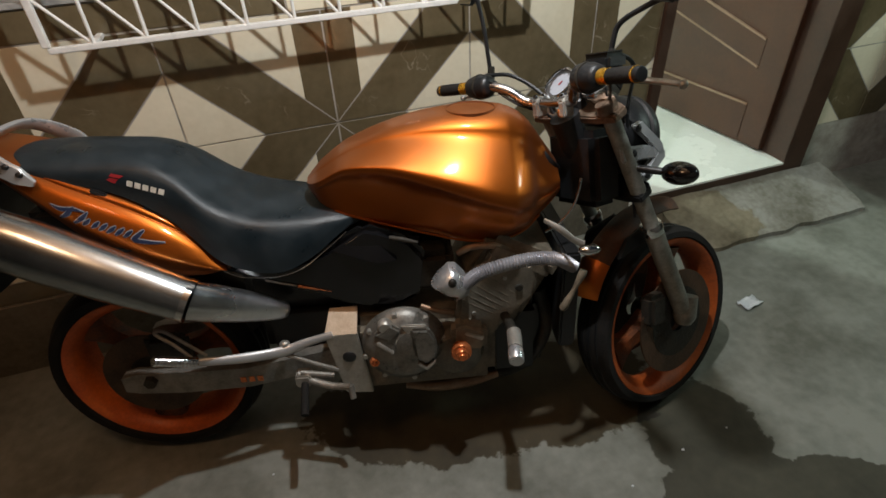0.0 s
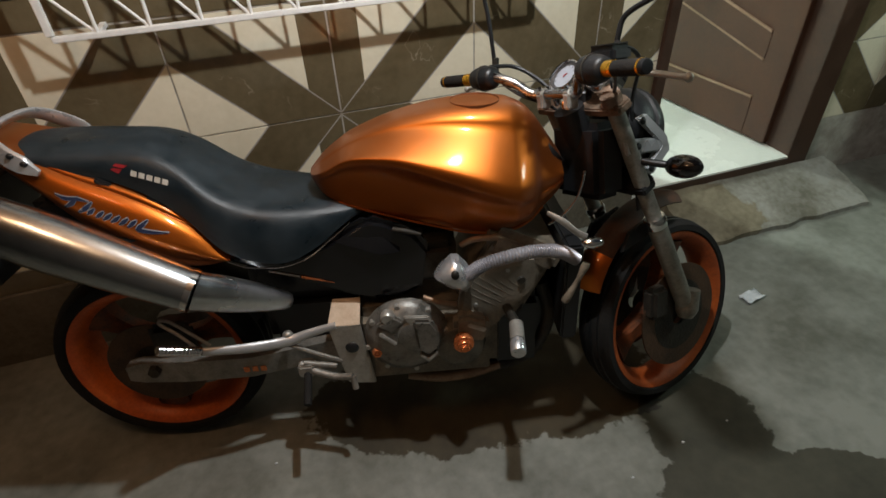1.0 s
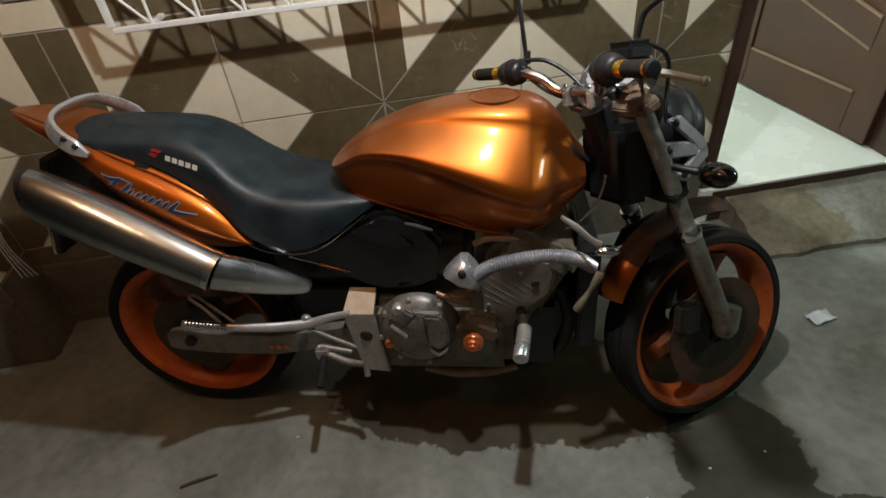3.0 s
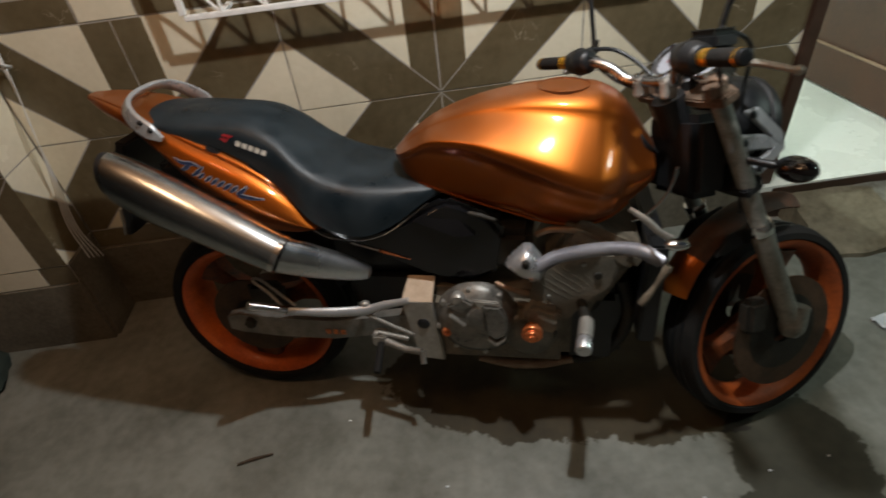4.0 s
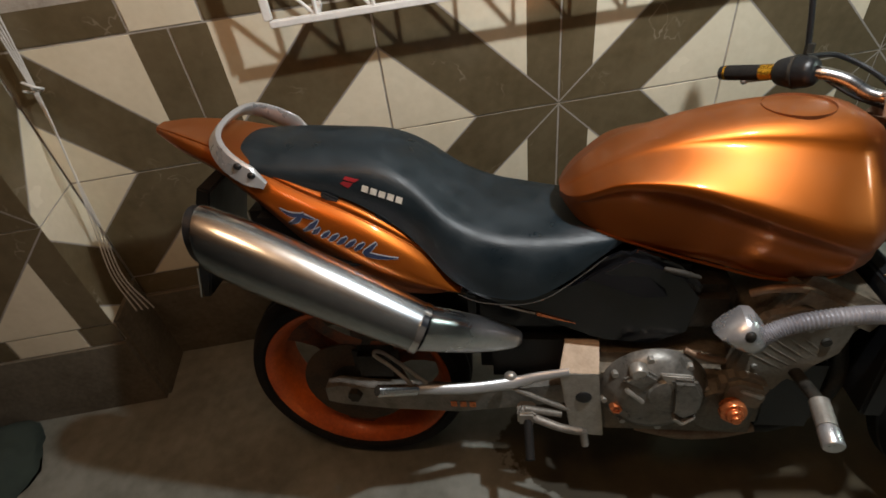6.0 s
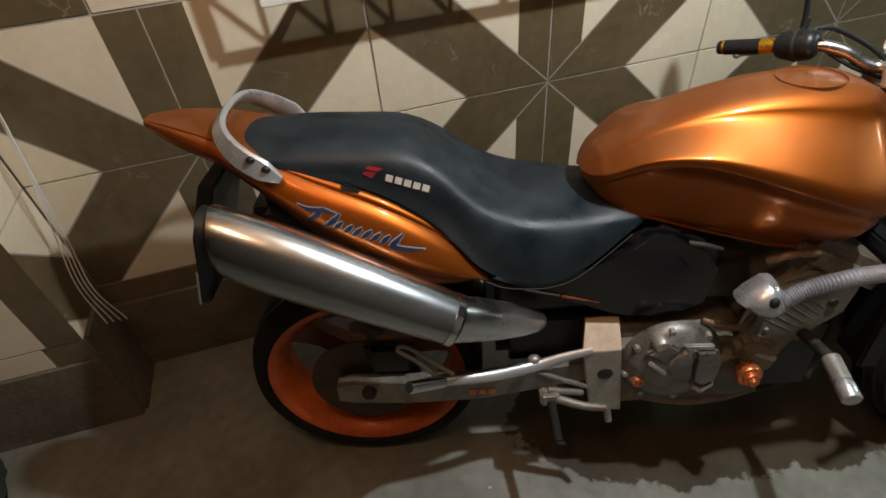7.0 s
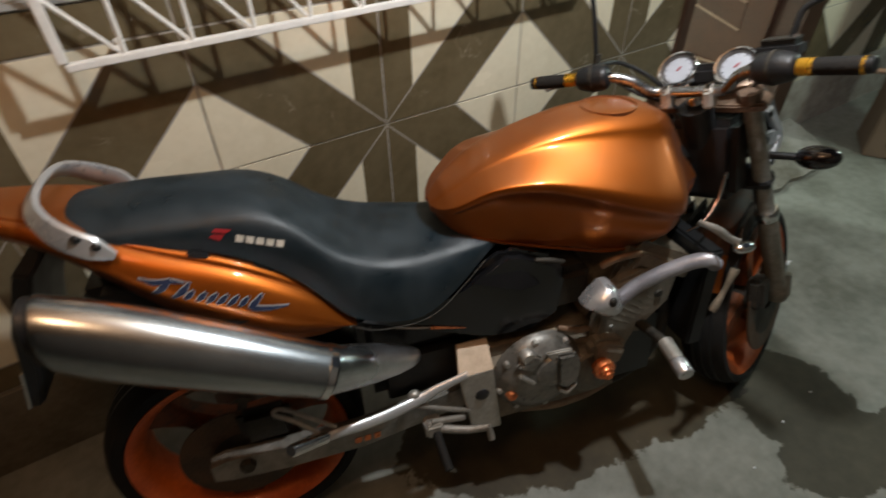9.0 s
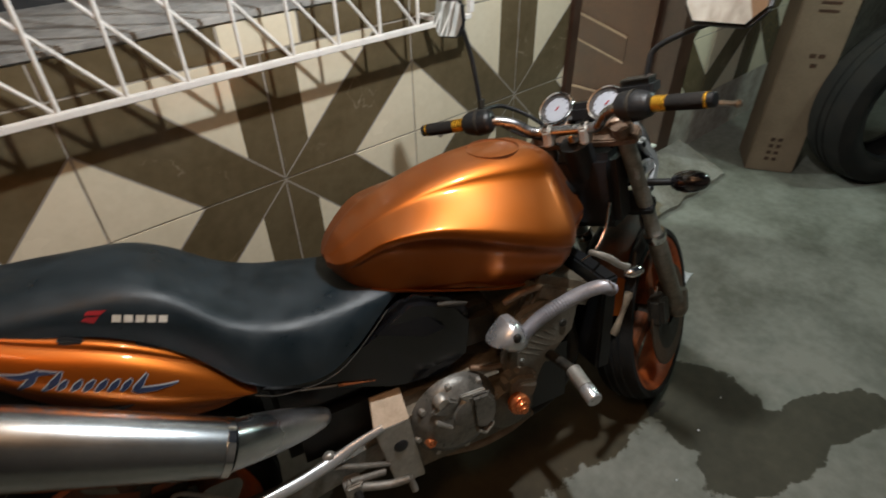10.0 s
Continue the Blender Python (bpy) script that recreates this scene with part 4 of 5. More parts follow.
bpart("clamp_band", skin([oval(E1 + ax * t, r, r, ax) for t, r in ((-0.022, 0.049), (-0.020, 0.0512), (0.010, 0.0505), (0.012, 0.048))]), CHROME, "bright clamp band", can)
bpart("heat_shield", skin([oval(E1 + (E2 - E1) * t, r * 0.9, r, (E2 - E1) * min(1, 0.3 + t) + ax * max(0, 0.7 - t)) for t, r in ((0.03, 0.0478), (0.2, 0.046), (0.5, 0.040), (0.75, 0.032), (0.92, 0.024), (0.98, 0.018), (1.0, 0.010))]), STEEL, "tapered steel heat shield", can)
bpart("end_cap", skin([oval(E0 + ax * t, r * 0.8, r, (1, 0, 0)) for t, r in ((0.004, 0.0595), (-0.03, 0.057), (-0.042, 0.050), (-0.04, 0.03), (-0.02, 0.028))]), BLACK, "black end cap", can)
bpart("shield_screw", lathe([(0, -0.008), (0.009, -0.008), (0.012, -0.003), (0.012, 0.004)], 20, pose(-0.352, -0.168, 0.525)), CHROME, "bright screw", can)

# swingarm, brackets and pegs
for s in (-1, 1):
    arm = bpart("swingarm", skin([[(x, s * y + d * 0.016, z + e * h) for d, e in ((-1, -1), (1, -1), (1, 1), (-1, 1))] for x, y, z, h in ((-0.775, 0.108, 0.29, 0.022), (-0.74, 0.108, 0.29, 0.032), (-0.62, 0.112, 0.285, 0.034), (-0.45, 0.118, 0.288, 0.032), (-0.28, 0.12, 0.318, 0.03), (-0.18, 0.12, 0.335, 0.03))]), ARMGREY, "dull alloy swingarm")
    bpart("axle_nut", lathe([(0, -0.012), (0.016, -0.012), (0.018, 0.006)], 6, pose(-0.70, s * 0.128, 0.30) @ pose(0, 0, 0, 0, 0, 0 if s < 0 else 180)), GRIME, "", arm)
    hang = bpart("hanger_plate", plate([(-0.226, 0.425), (-0.145, 0.425), (-0.138, 0.35), (-0.124, 0.222), (-0.196, 0.230), (-0.214, 0.34)], s * 0.150, s * 0.164, 0.003), ALLOY, "alloy footrest hanger plate")
    b = skin([[(x0, s * y, z), (x1, s * y, z), (x1, s * (y - 0.01), z - 0.006), (x0, s * (y - 0.01), z - 0.006)] for x0, x1, y, z in ((-0.226, -0.145, 0.163, 0.424), (-0.212, -0.142, 0.11, 0.47))])
    bpart("hanger_fold", b, FOLDLIT, "folded edge painted in its warm lamplit tan", hang)
    bpart("pivot_hole", ball((-0.173, s * 0.162, 0.352), (0.018, 0.008, 0.018)), BLACK, "dark pivot bolt", hang)
    arm2 = bpart("pillion_hanger", tube([(-0.205, s * 0.160, 0.425), (-0.27, s * 0.160, 0.408), (-0.33, s * 0.166, 0.392), (-0.42, s * 0.192, 0.402), (-0.52, s * 0.214, 0.420)], [0.010, 0.012, 0.015, 0.014, 0.011], 30, 12, flat=0.7), SILVER, "silver pillion footrest hanger")
    bpart("brace", tube([(-0.34, s * 0.166, 0.388), (-0.27, s * 0.164, 0.345), (-0.205, s * 0.162, 0.31)], 0.006, 12, 8), ARMGREY, "", arm2)
    bpart("brace", tube([(-0.30, s * 0.176, 0.325), (-0.22, s * 0.168, 0.30)], 0.008, seg=10, smooth=False), ARMGREY, "", arm2)
    bpart("hanger_knob", ball((-0.328, s * 0.158, 0.405), (0.014, 0.012, 0.012)), ALLOY, "", arm2)
    bpart("loop", tube([(-0.525, s * 0.214, 0.425), (-0.57, s * 0.20, 0.468), (-0.608, s * 0.19, 0.496), (-0.585, s * 0.188, 0.497), (-0.50, s * 0.205, 0.43)], 0.0042, 30, 8), ALLOY, "", arm2)
    p0, p1 = Vector((-0.522, s * 0.216, 0.423)), Vector((-0.584, s * 0.276, 0.484))
    bpart("pillion_peg", tube([p0 + (p1 - p0) * t for t in (k / 24 for k in range(25))], [0.0125 if k % 2 else 0.0105 for k in range(25)], 25, 14, smooth=False), CHROME, "knurled chromed footrest", arm2)
pedal = bpart("brake_pedal", tube([(-0.31, -0.172, 0.318), (-0.27, -0.182, 0.298), (-0.22, -0.195, 0.288), (-0.176, -0.206, 0.292)], [0.012, 0.010, 0.009, 0.009], 24, 10), ARMGREY, "worn alloy brake pedal")
bpart("pedal_tip", tube([(-0.175, -0.206, 0.294), (-0.171, -0.218, 0.262)], 0.008, seg=12, smooth=False), ARMGREY, "", pedal)
peg = bpart("foot_peg", block(-0.315, -0.275, -0.19, -0.15, 0.285, 0.322, 0.005), ALLOY, "folding footrest with a dark rubber")
bpart("peg_rubber", tube([(-0.292, -0.18, 0.300), (-0.288, -0.262, 0.262)], 0.010, seg=14, smooth=False), RUBBER, "", peg)

# engine
crank = bpart("crankcase", block(-0.17, 0.215, -0.145, 0.145, 0.20, 0.44, 0.03, seg=4), SOOT, "grimy alloy crankcase")
m = pose(-0.03, -0.145, 0.368, 0, 0, 0)
clutch = bpart("clutch_cover", lathe([(0, -0.045), (0.055, -0.045), (0.075, -0.042), (0.088, -0.032), (0.100, -0.022), (0.108, -0.010), (0.110, 0.004)], 48, m), COVER, "grey clutch cover")
bpart("cover_step", lathe([(0, -0.054), (0.03, -0.054), (0.044, -0.050), (0.05, -0.04)], 40, pose(-0.005, -0.145, 0.395)), COVER, "", clutch)
for k in range(8):
    a = radians(45 * k + 10)
    bpart("cover_bolt", lathe([(0, -0.012), (0.007, -0.012), (0.008, 0.0)], 6, pose(-0.03 + 0.102 * math.cos(a), -0.158, 0.368 + 0.102 * math.sin(a))), ALLOY, "", clutch)
bpart("cover_lobe", plate([(-0.012, 0.452), (0.034, 0.448), (0.052, 0.415), (0.050, 0.36), (0.022, 0.338), (-0.004, 0.358)], -0.206, -0.185, 0.007), COVER, "", clutch)
bpart("cover_lobe", plate([(-0.105, 0.432), (-0.060, 0.462), (-0.030, 0.440), (-0.062, 0.405)], -0.192, -0.175, 0.006), COVER, "", clutch)
bpart("cover_rib", plate([(-0.098, 0.408), (-0.092, 0.414), (-0.055, 0.378), (-0.060, 0.372)], -0.198, -0.185, 0.002), ALLOY, "", clutch)
bpart("cover_rib", plate([(0.0, 0.338), (0.022, 0.318), (0.046, 0.342), (0.044, 0.350), (0.022, 0.330), (0.004, 0.346)], -0.206, -0.190, 0.002), ALLOY, "", clutch)
bpart("oil_filler", lathe([(0, -0.022), (0.014, -0.022), (0.018, -0.016), (0.018, 0.0)], 16, pose(-0.072, -0.170, 0.452)), ALLOY, "", clutch)
bpart("cover_badge", plate([(-0.035, 0.46), (0.028, 0.455), (0.038, 0.43), (-0.02, 0.432)], -0.196, -0.186, 0.003), ALLOY, "bright cast web", clutch)
pulse = bpart("pulse_cover", lathe([(0, -0.03), (0.045, -0.03), (0.06, -0.022), (0.068, 0.0), (0.068, 0.02)], 40, pose(0.105, -0.155, 0.335)), DULL, "dull round engine cover")
bpart("cover_cap", lathe([(0, -0.040), (0.0085, -0.040), (0.010, -0.038), (0.010, -0.033), (0.0155, -0.032), (0.0175, -0.029), (0.0175, -0.023), (0.0245, -0.0215), (0.026, -0.019), (0.026, -0.008), (0.021, -0.004), (0.021, 0.004)], 28, pose(0.111, -0.192, 0.372)), COPPER, "orange anodised crank cap", pulse)
bpart("filler_plug", lathe([(0, -0.014), (0.004, -0.014), (0.0045, -0.009), (0.0075, -0.009), (0.008, -0.014), (0.012, -0.014), (0.014, 0)], 6, pose(-0.108, -0.176, 0.345)), COPPER, "small orange plug", crank)
b = block(-0.09, 0.09, -0.135, 0.135, 0, 0.21, 0.02, seg=3)
b.transform(pose(0.175, 0, 0.40) @ Matrix.Rotation(radians(28), 4, "Y"))
cyl = bpart("cylinder_block", b, SOOT, "grimy cylinder block")
b = block(-0.10, 0.10, -0.150, 0.150, 0.19, 0.262, 0.022, seg=4)
b.transform(pose(0.165, 0, 0.385) @ Matrix.Rotation(radians(28), 4, "Y"))
bpart("cam_cover", b, SOOT, "dull alloy cam cover", cyl)
bpart("head_cover", plate([(0.104, 0.425), (0.116, 0.51), (0.150, 0.568), (0.225, 0.592), (0.300, 0.578), (0.312, 0.545), (0.302, 0.482), (0.252, 0.433), (0.220, 0.405), (0.205, 0.372), (0.150, 0.378)], -0.156, -0.12, 0.010), HEADCOVER, "smooth dusty brown engine side cover", cyl)
bpart("cover_hump", plate([(0.085, 0.360), (0.092, 0.428), (0.125, 0.440), (0.178, 0.420), (0.186, 0.385), (0.170, 0.345)], -0.186, -0.14, 0.012), HEADCOVER, "", cyl)
for k in range(6):
    fin = [(0.112 + 0.013 * k, -0.1556, 0.500 + 0.0125 * k), (0.160 + 0.013 * k, -0.1560, 0.468 + 0.011 * k), (0.200 + 0.012 * k, -0.1556, 0.443 + 0.010 * k)]
    bpart("cooling_fin", tube(fin, [0.0009, 0.0013, 0.0009], 6, 6), HEADCOVER, "", cyl)
# Added black block in place of the shade over the far hanger plate.
bpart("rear_shade_block", block(-0.40, -0.16, -0.085, 0.085, 0.30, 0.475, 0.03), BLACK, "", crank)
bpart("collector_pipe", tube([(0.22, -0.095, 0.188), (0.14, -0.10, 0.174), (0.05, -0.10, 0.168), (-0.04, -0.09, 0.172)], [0.012, 0.018, 0.018, 0.012], 24, 14), RUST, "heat-stained exhaust collector pipe")
for y in (-0.085, -0.03, 0.03, 0.085):
    bpart("header_pipe", tube([(0.33, y, 0.46), (0.355, y, 0.34), (0.31, y, 0.225), (0.2, y, 0.180), (0.0, y * 0.8, 0.170)], 0.019, 36, 12), GRIME)
slid = bpart("frame_slider", tube([(0.236, -0.238, 0.4445), (0.229, -0.292, 0.4390)], 0.0172, seg=24, smooth=False), ALLOY, "pale frame slider")
bpart("slider_boss", tube([(0.225, -0.12, 0.430), (0.236, -0.239, 0.4445)], 0.012, seg=16, smooth=False), GRIME, "", slid)
bpart("slider_tip", tube([(0.229, -0.292, 0.4390), (0.2289, -0.2925, 0.43895), (0.2284, -0.297, 0.4385), (0.2283, -0.298, 0.4384), (0.2245, -0.328, 0.4355), (0.2242, -0.3305, 0.4352)], [0.0150, 0.0150, 0.0150, 0.0178, 0.0178, 0.0158], 6, 24, smooth=False), POLISH, "polished slider tip", slid)

# hose with its chromed end
hose_path = spline([(0.122, -0.20, 0.567), (0.172, -0.198, 0.597), (0.266, -0.195, 0.616), (0.34, -0.188, 0.609), (0.392, -0.17, 0.572)], 111)
hose = bpart("corrugated_hose", tube(hose_path, [0.0172 if k % 2 else 0.0143 for k in range(111)], 111, 14, smooth=False), HOSE, "grey corrugated hose")
END = [(0.048, 0.565), (0.062, 0.586), (0.090, 0.612), (0.108, 0.611), (0.128, 0.586), (0.143, 0.552), (0.136, 0.532), (0.112, 0.521), (0.078, 0.539)]
cap = bpart("hose_end", skin([[(0.096 + (x - 0.096) * k, y, 0.576 + (z - 0.576) * k) for x, z in END] for y, k in ((-0.160, 0.9), (-0.172, 1.0), (-0.188, 1.0), (-0.206, 0.86), (-0.220, 0.55), (-0.224, 0.25))]), POLISH, "bright faceted hose end cover", hose)
bpart("hose_end_hole", ball((0.096, -0.220, 0.586), (0.010, 0.008, 0.012)), GRIME, "", hose)

# dark frame and airbox mass
frame_b = bpart("main_frame", block(-0.42, 0.03, -0.09, 0.09, 0.46, 0.66, 0.03, seg=3), BLACK, "black frame and side panels")
for s in (-1, 1):
    bpart("side_panel", plate([(-0.45, 0.612), (-0.36, 0.572), (-0.25, 0.525), (-0.14, 0.472), (-0.04, 0.462), (0.035, 0.50), (0.05, 0.60), (0.01, 0.655), (-0.06, 0.690), (-0.10, 0.70), (-0.2, 0.645), (-0.31, 0.61), (-0.40, 0.635)], s * 0.085, s * 0.126, 0.016), GLOSSBLACK, "gloss black side panel", frame_b)
    b = skin([[(x, s * y, z) for x, y, z in ((-0.177, 0.130, 0.646), (-0.121, 0.118, 0.676), (-0.088, 0.119, 0.672), (-0.028, 0.137, 0.610), (-0.075, 0.139, 0.607))], [(x, s * y, z) for x, y, z in ((-0.177, 0.120, 0.644), (-0.121, 0.108, 0.674), (-0.088, 0.109, 0.670), (-0.028, 0.127, 0.608), (-0.075, 0.129, 0.605))]])
    bpart("trim_plate", b, GLOSSBLACK, "gloss black plastic trim plate", frame_b, smooth=False)
    bpart("tank_lug", tube([(-0.040, s * 0.128, 0.668), (-0.01, s * 0.134, 0.663), (0.024, s * 0.134, 0.652)], [0.005, 0.007, 0.004], 12, 10), GRIME, "dull metal mounting lug", frame_b)
    bpart("side_stripe", plate([(-0.345, 0.582), (-0.275, 0.560), (-0.275, 0.556), (-0.345, 0.577)], s * 0.128, s * 0.1295, 0), LINE, "", frame_b)
    bpart("side_stripe", plate([(-0.272, 0.560), (-0.195, 0.532), (-0.272, 0.553)], s * 0.128, s * 0.1295, 0), COPPER, "", frame_b)
bpart("carburettor", block(-0.05, 0.11, -0.12, 0.12, 0.50, 0.61, 0.02), GRIME, "black carburettor bank")
bpart("spine", tube([(-0.1, 0, 0.66), (0.2, 0, 0.68), (0.36, 0, 0.80)], 0.05, 16, 14), BLACK, "", frame_b)
# Added block that keeps lamp light off the floor ahead of the engine.
bpart("belly_light_stop", block(0.18, 0.345, -0.115, 0.115, 0.19, 0.44, 0.03), BLACK, "dark block added before the engine to stop light")
rad = bpart("radiator", block(0.366, 0.408, -0.175, 0.175, 0.33, 0.61, 0.006), BLACK, "black radiator")
bpart("rear_hugger", guard_bm((-0.70, 0, 0.30), 0.325, 20, 100, 0.085), BLACK, "black rear inner mudguard")
bpart("under_tail", block(-0.86, -0.44, -0.085, 0.085, 0.60, 0.80, 0.03), BLACK, "", frame_b)
# Added plate that blocks lamp light leaking down between tail and silencer.
bpart("light_stop_plate", block(-0.90, -0.55, -0.160, 0.160, 0.700, 0.712, 0.004), BLACK, "", frame_b)
pl = bpart("plate_bracket", plate([(-1.010, 0.575), (-0.990, 0.575), (-0.945, 0.72), (-0.90, 0.84), (-0.925, 0.85), (-0.975, 0.735)], -0.10, 0.10, 0.004), BLACK, "black number plate bracket")
bpart("bracket_edge", tube([(-1.009, -0.103, 0.580), (-0.990, -0.103, 0.660)], 0.003, seg=8, smooth=False), CHROME, "bright edge strip", pl)
b = tube([(-0.12, 0.10, 0.30), (-0.16, 0.22, 0.06), (-0.165, 0.235, 0.012)], 0.011, 10, 12)
bpart("side_stand", b, BLACK, "black side stand")


# prints on the seat and the tail cowl
def printed(name, tree, pieces, material, parent, label, lift=0.0012):
    """Flat shapes of (x, z) laid on the bike's right flank."""
    bm = bmesh.new()
    for pts in pieces:
        vs = []
        for x, z in pts:
            hit = TREES[tree].ray_cast(Vector((x, -0.5, z)), Vector((0, 1, 0)))
            if hit[0] is None:
                break
            vs.append(bm.verts.new((x, hit[0].y - lift, z)))
        if len(vs) == len(pts):
            bm.faces.new(vs)
    return bpart(name, bm, material, label, parent, smooth=False)


def slanted(x0, z0, dx, dz, pieces):
    """Pieces given along and across a sloping line."""
    n = math.hypot(dx, dz)
    ux, uz = dx / n, dz / n
    return [[(x0 + ux * a - uz * b, z0 + uz * a + ux * b) for a, b in p] for p in pieces]


bars = [[(0.0165 * k, 0.0), (0.0165 * k + 0.0125, 0.0), (0.0165 * k + 0.0125, 0.0055), (0.0165 * k + 0.0125, 0.0125), (0.0165 * k, 0.0125), (0.0165 * k, 0.0055)] for k in range(5)]
for block_pts in slanted(-0.592, 0.839, 0.081, -0.029, bars):
    printed("seat_print", "seat", [block_pts], WHITE, seat, "pale printed block")
wing = [[(0, 0.004), (0.018, 0.0), (0.024, 0.012), (0.006, 0.010)], [(0.004, 0.013), (0.026, 0.014), (0.034, 0.022), (0.008, 0.020)]]
printed("wing_print", "seat", slanted(-0.632, 0.851, 0.081, -0.029, wing), RED, seat, "small red printed shape")


def ribbon(path, widths, n=14):
    """Quads along a curved stroke whose width changes along it."""
    p = spline([(a, b, 0) for a, b in path], n)
    w = np.interp(np.linspace(0, 1, n), np.linspace(0, 1, len(widths)), widths)
    sides = []
    for k in range(n):
        t = p[min(k + 1, n - 1)] - p[max(k - 1, 0)]
        t = t / (np.linalg.norm(t) or 1)
        sides.append(((p[k][0] - t[1] * w[k] / 2, p[k][1] + t[0] * w[k] / 2), (p[k][0] + t[1] * w[k] / 2, p[k][1] - t[0] * w[k] / 2)))
    return [[a[0], a[1], b[1], b[0]] for a, b in zip(sides, sides[1:])]


strokes = [
    ([(0.000, 0.026), (0.022, 0.023), (0.046, 0.029), (0.070, 0.030)], [0.001, 0.007, 0.006, 0.001]),
    ([(0.046, 0.034), (0.038, 0.018), (0.024, 0.003)], [0.002, 0.010, 0.003]),
    ([(0.076, 0.032), (0.068, 0.017), (0.054, 0.002)], [0.002, 0.010, 0.003]),
    ([(0.084, 0.020), (0.078, 0.011), (0.072, 0.004)], [0.003, 0.009, 0.003]),
    ([(0.103, 0.020), (0.097, 0.011), (0.090, 0.003)], [0.003, 0.009, 0.003]),
    ([(0.120, 0.020), (0.113, 0.011), (0.106, 0.002)], [0.003, 0.009, 0.003]),
    ([(0.137, 0.020), (0.130, 0.011), (0.122, 0.002)], [0.003, 0.009, 0.003]),
    ([(0.154, 0.020), (0.147, 0.011), (0.139, 0.002)], [0.003, 0.009, 0.003]),
    ([(0.171, 0.020), (0.164, 0.011), (0.157, 0.002)], [0.003, 0.009, 0.003]),
    ([(0.192, 0.026), (0.184, 0.013), (0.178, 0.003), (0.205, 0.004), (0.240, 0.010)], [0.003, 0.009, 0.009, 0.007, 0.001]),
]
for path, widths in strokes:
    outline = [q for q in slanted(-0.757, 0.797, 0.222, -0.091, ribbon(path, [w + 0.0028 for w in widths]))]
    printed("stroke_outline", "tail", outline, SILVER, tail, "thin silver print outline", 0.0012)
    printed("print_stroke", "tail", slanted(-0.757, 0.797, 0.222, -0.091, ribbon(path, widths)), NAVY, tail, "dark slanted printed stroke", 0.0026)

pipe = [(-0.425, -0.152, 0.628), (-0.39, -0.156, 0.613), (-0.35, -0.157, 0.607), (-0.30, -0.154, 0.604), (-0.25, -0.144, 0.614), (-0.19, -0.124, 0.648), (-0.14, -0.106, 0.682)]
bpart("seat_piping", tube(pipe, 0.0015, 40, 6), CHROME, "thin bright seat edging", seat)

# lines and cables about the steering head
for pts, r, mt, nm in (
        ([(0.30, 0.17, 0.985), (0.33, 0.10, 0.93), (0.40, 0.04, 0.88), (0.42, 0.0, 0.80)], 0.004, BLACK, "clutch_cable"),
        ([(0.32, -0.17, 0.99), (0.40, -0.14, 0.95), (0.47, -0.06, 0.86), (0.45, -0.05, 0.72)], 0.004, BLACK, "throttle_cable"),
        ([(0.34, -0.20, 1.02), (0.44, -0.17, 0.98), (0.52, -0.08, 0.86), (0.53, -0.09, 0.62)], 0.0045, BLACK, "brake_hose"),
        ([(0.31, 0.18, 1.0), (0.38, 0.16, 0.99), (0.42, 0.09, 0.93), (0.43, 0.05, 0.84)], 0.005, BLACK, "wiring_loom")):
    spart(nm, tube(pts, r, 24, 8), mt, "thin black line")
bpart("head_hose", tube([(0.410, -0.118, 0.775), (0.406, -0.12, 0.745), (0.392, -0.13, 0.71), (0.358, -0.14, 0.674), (0.330, -0.13, 0.650)], 0.0032, 24, 8), STEEL, "bright braided line")
bpart("head_bracket", tube([(0.315, -0.17, 0.702), (0.345, -0.195, 0.690), (0.372, -0.205, 0.668), (0.395, -0.21, 0.655)], [0.006, 0.009, 0.008, 0.010], 16, 10, flat=0.6), ALLOY, "scuffed alloy bracket")
bpart("horn", ball((0.410, -0.215, 0.642), (0.026, 0.016, 0.013)), CHROME, "small polished fitting")
link = bpart("radiator_link", tube([(0.400, -0.218, 0.590), (0.396, -0.220, 0.580), (0.378, -0.227, 0.545), (0.356, -0.233, 0.506), (0.349, -0.235, 0.497)], [0.009, 0.010, 0.005, 0.010, 0.008], 14, 10), SOOT, "dull metal link")
spart("fork_cover", block(0.405, 0.50, -0.082, 0.082, 0.665, 0.850, 0.018), BLACK, "black box between the fork legs")
bpart("cam_pipe", tube([(0.12, -0.13, 0.612), (0.15, -0.142, 0.632), (0.20, -0.142, 0.632), (0.225, -0.13, 0.615)], 0.008, 20, 10), RUST, "pale bent pipe")
for x, z, r in ((0.228, 0.547, 0.006), (0.263, 0.516, 0.011), (0.150, 0.45, 0.006), (0.125, 0.50, 0.006)):
    bpart("engine_bolt", lathe([(0, -0.008), (r * 0.8, -0.008), (r, 0.0), (r, 0.02)], 12, pose(x, -0.153, z)), ALLOY if r < 0.01 else GRIME, "", cyl)
bpart("engine_web", plate([(0.122, 0.408), (0.128, 0.416), (0.172, 0.398), (0.166, 0.386)], -0.190, -0.17, 0.002), ALLOY, "bright cast ledge", crank)
bpart("water_pipe", tube([(0.02, -0.14, 0.475), (0.06, -0.15, 0.462), (0.10, -0.14, 0.445)], 0.007, 12, 10), RUST, "", crank)
spart("stem_nut", lathe([(0, -0.016), (0.014, -0.016), (0.017, -0.011), (0.018, 0.004)], 24, pose(on_fork(0.895, 0, 0.0)[0], 0, 0.897) @ Matrix.Rotation(-RAKE, 4, "Y") @ pose(0, 0, 0, -90, 0, 0)), CHROME, "bright stem nut")
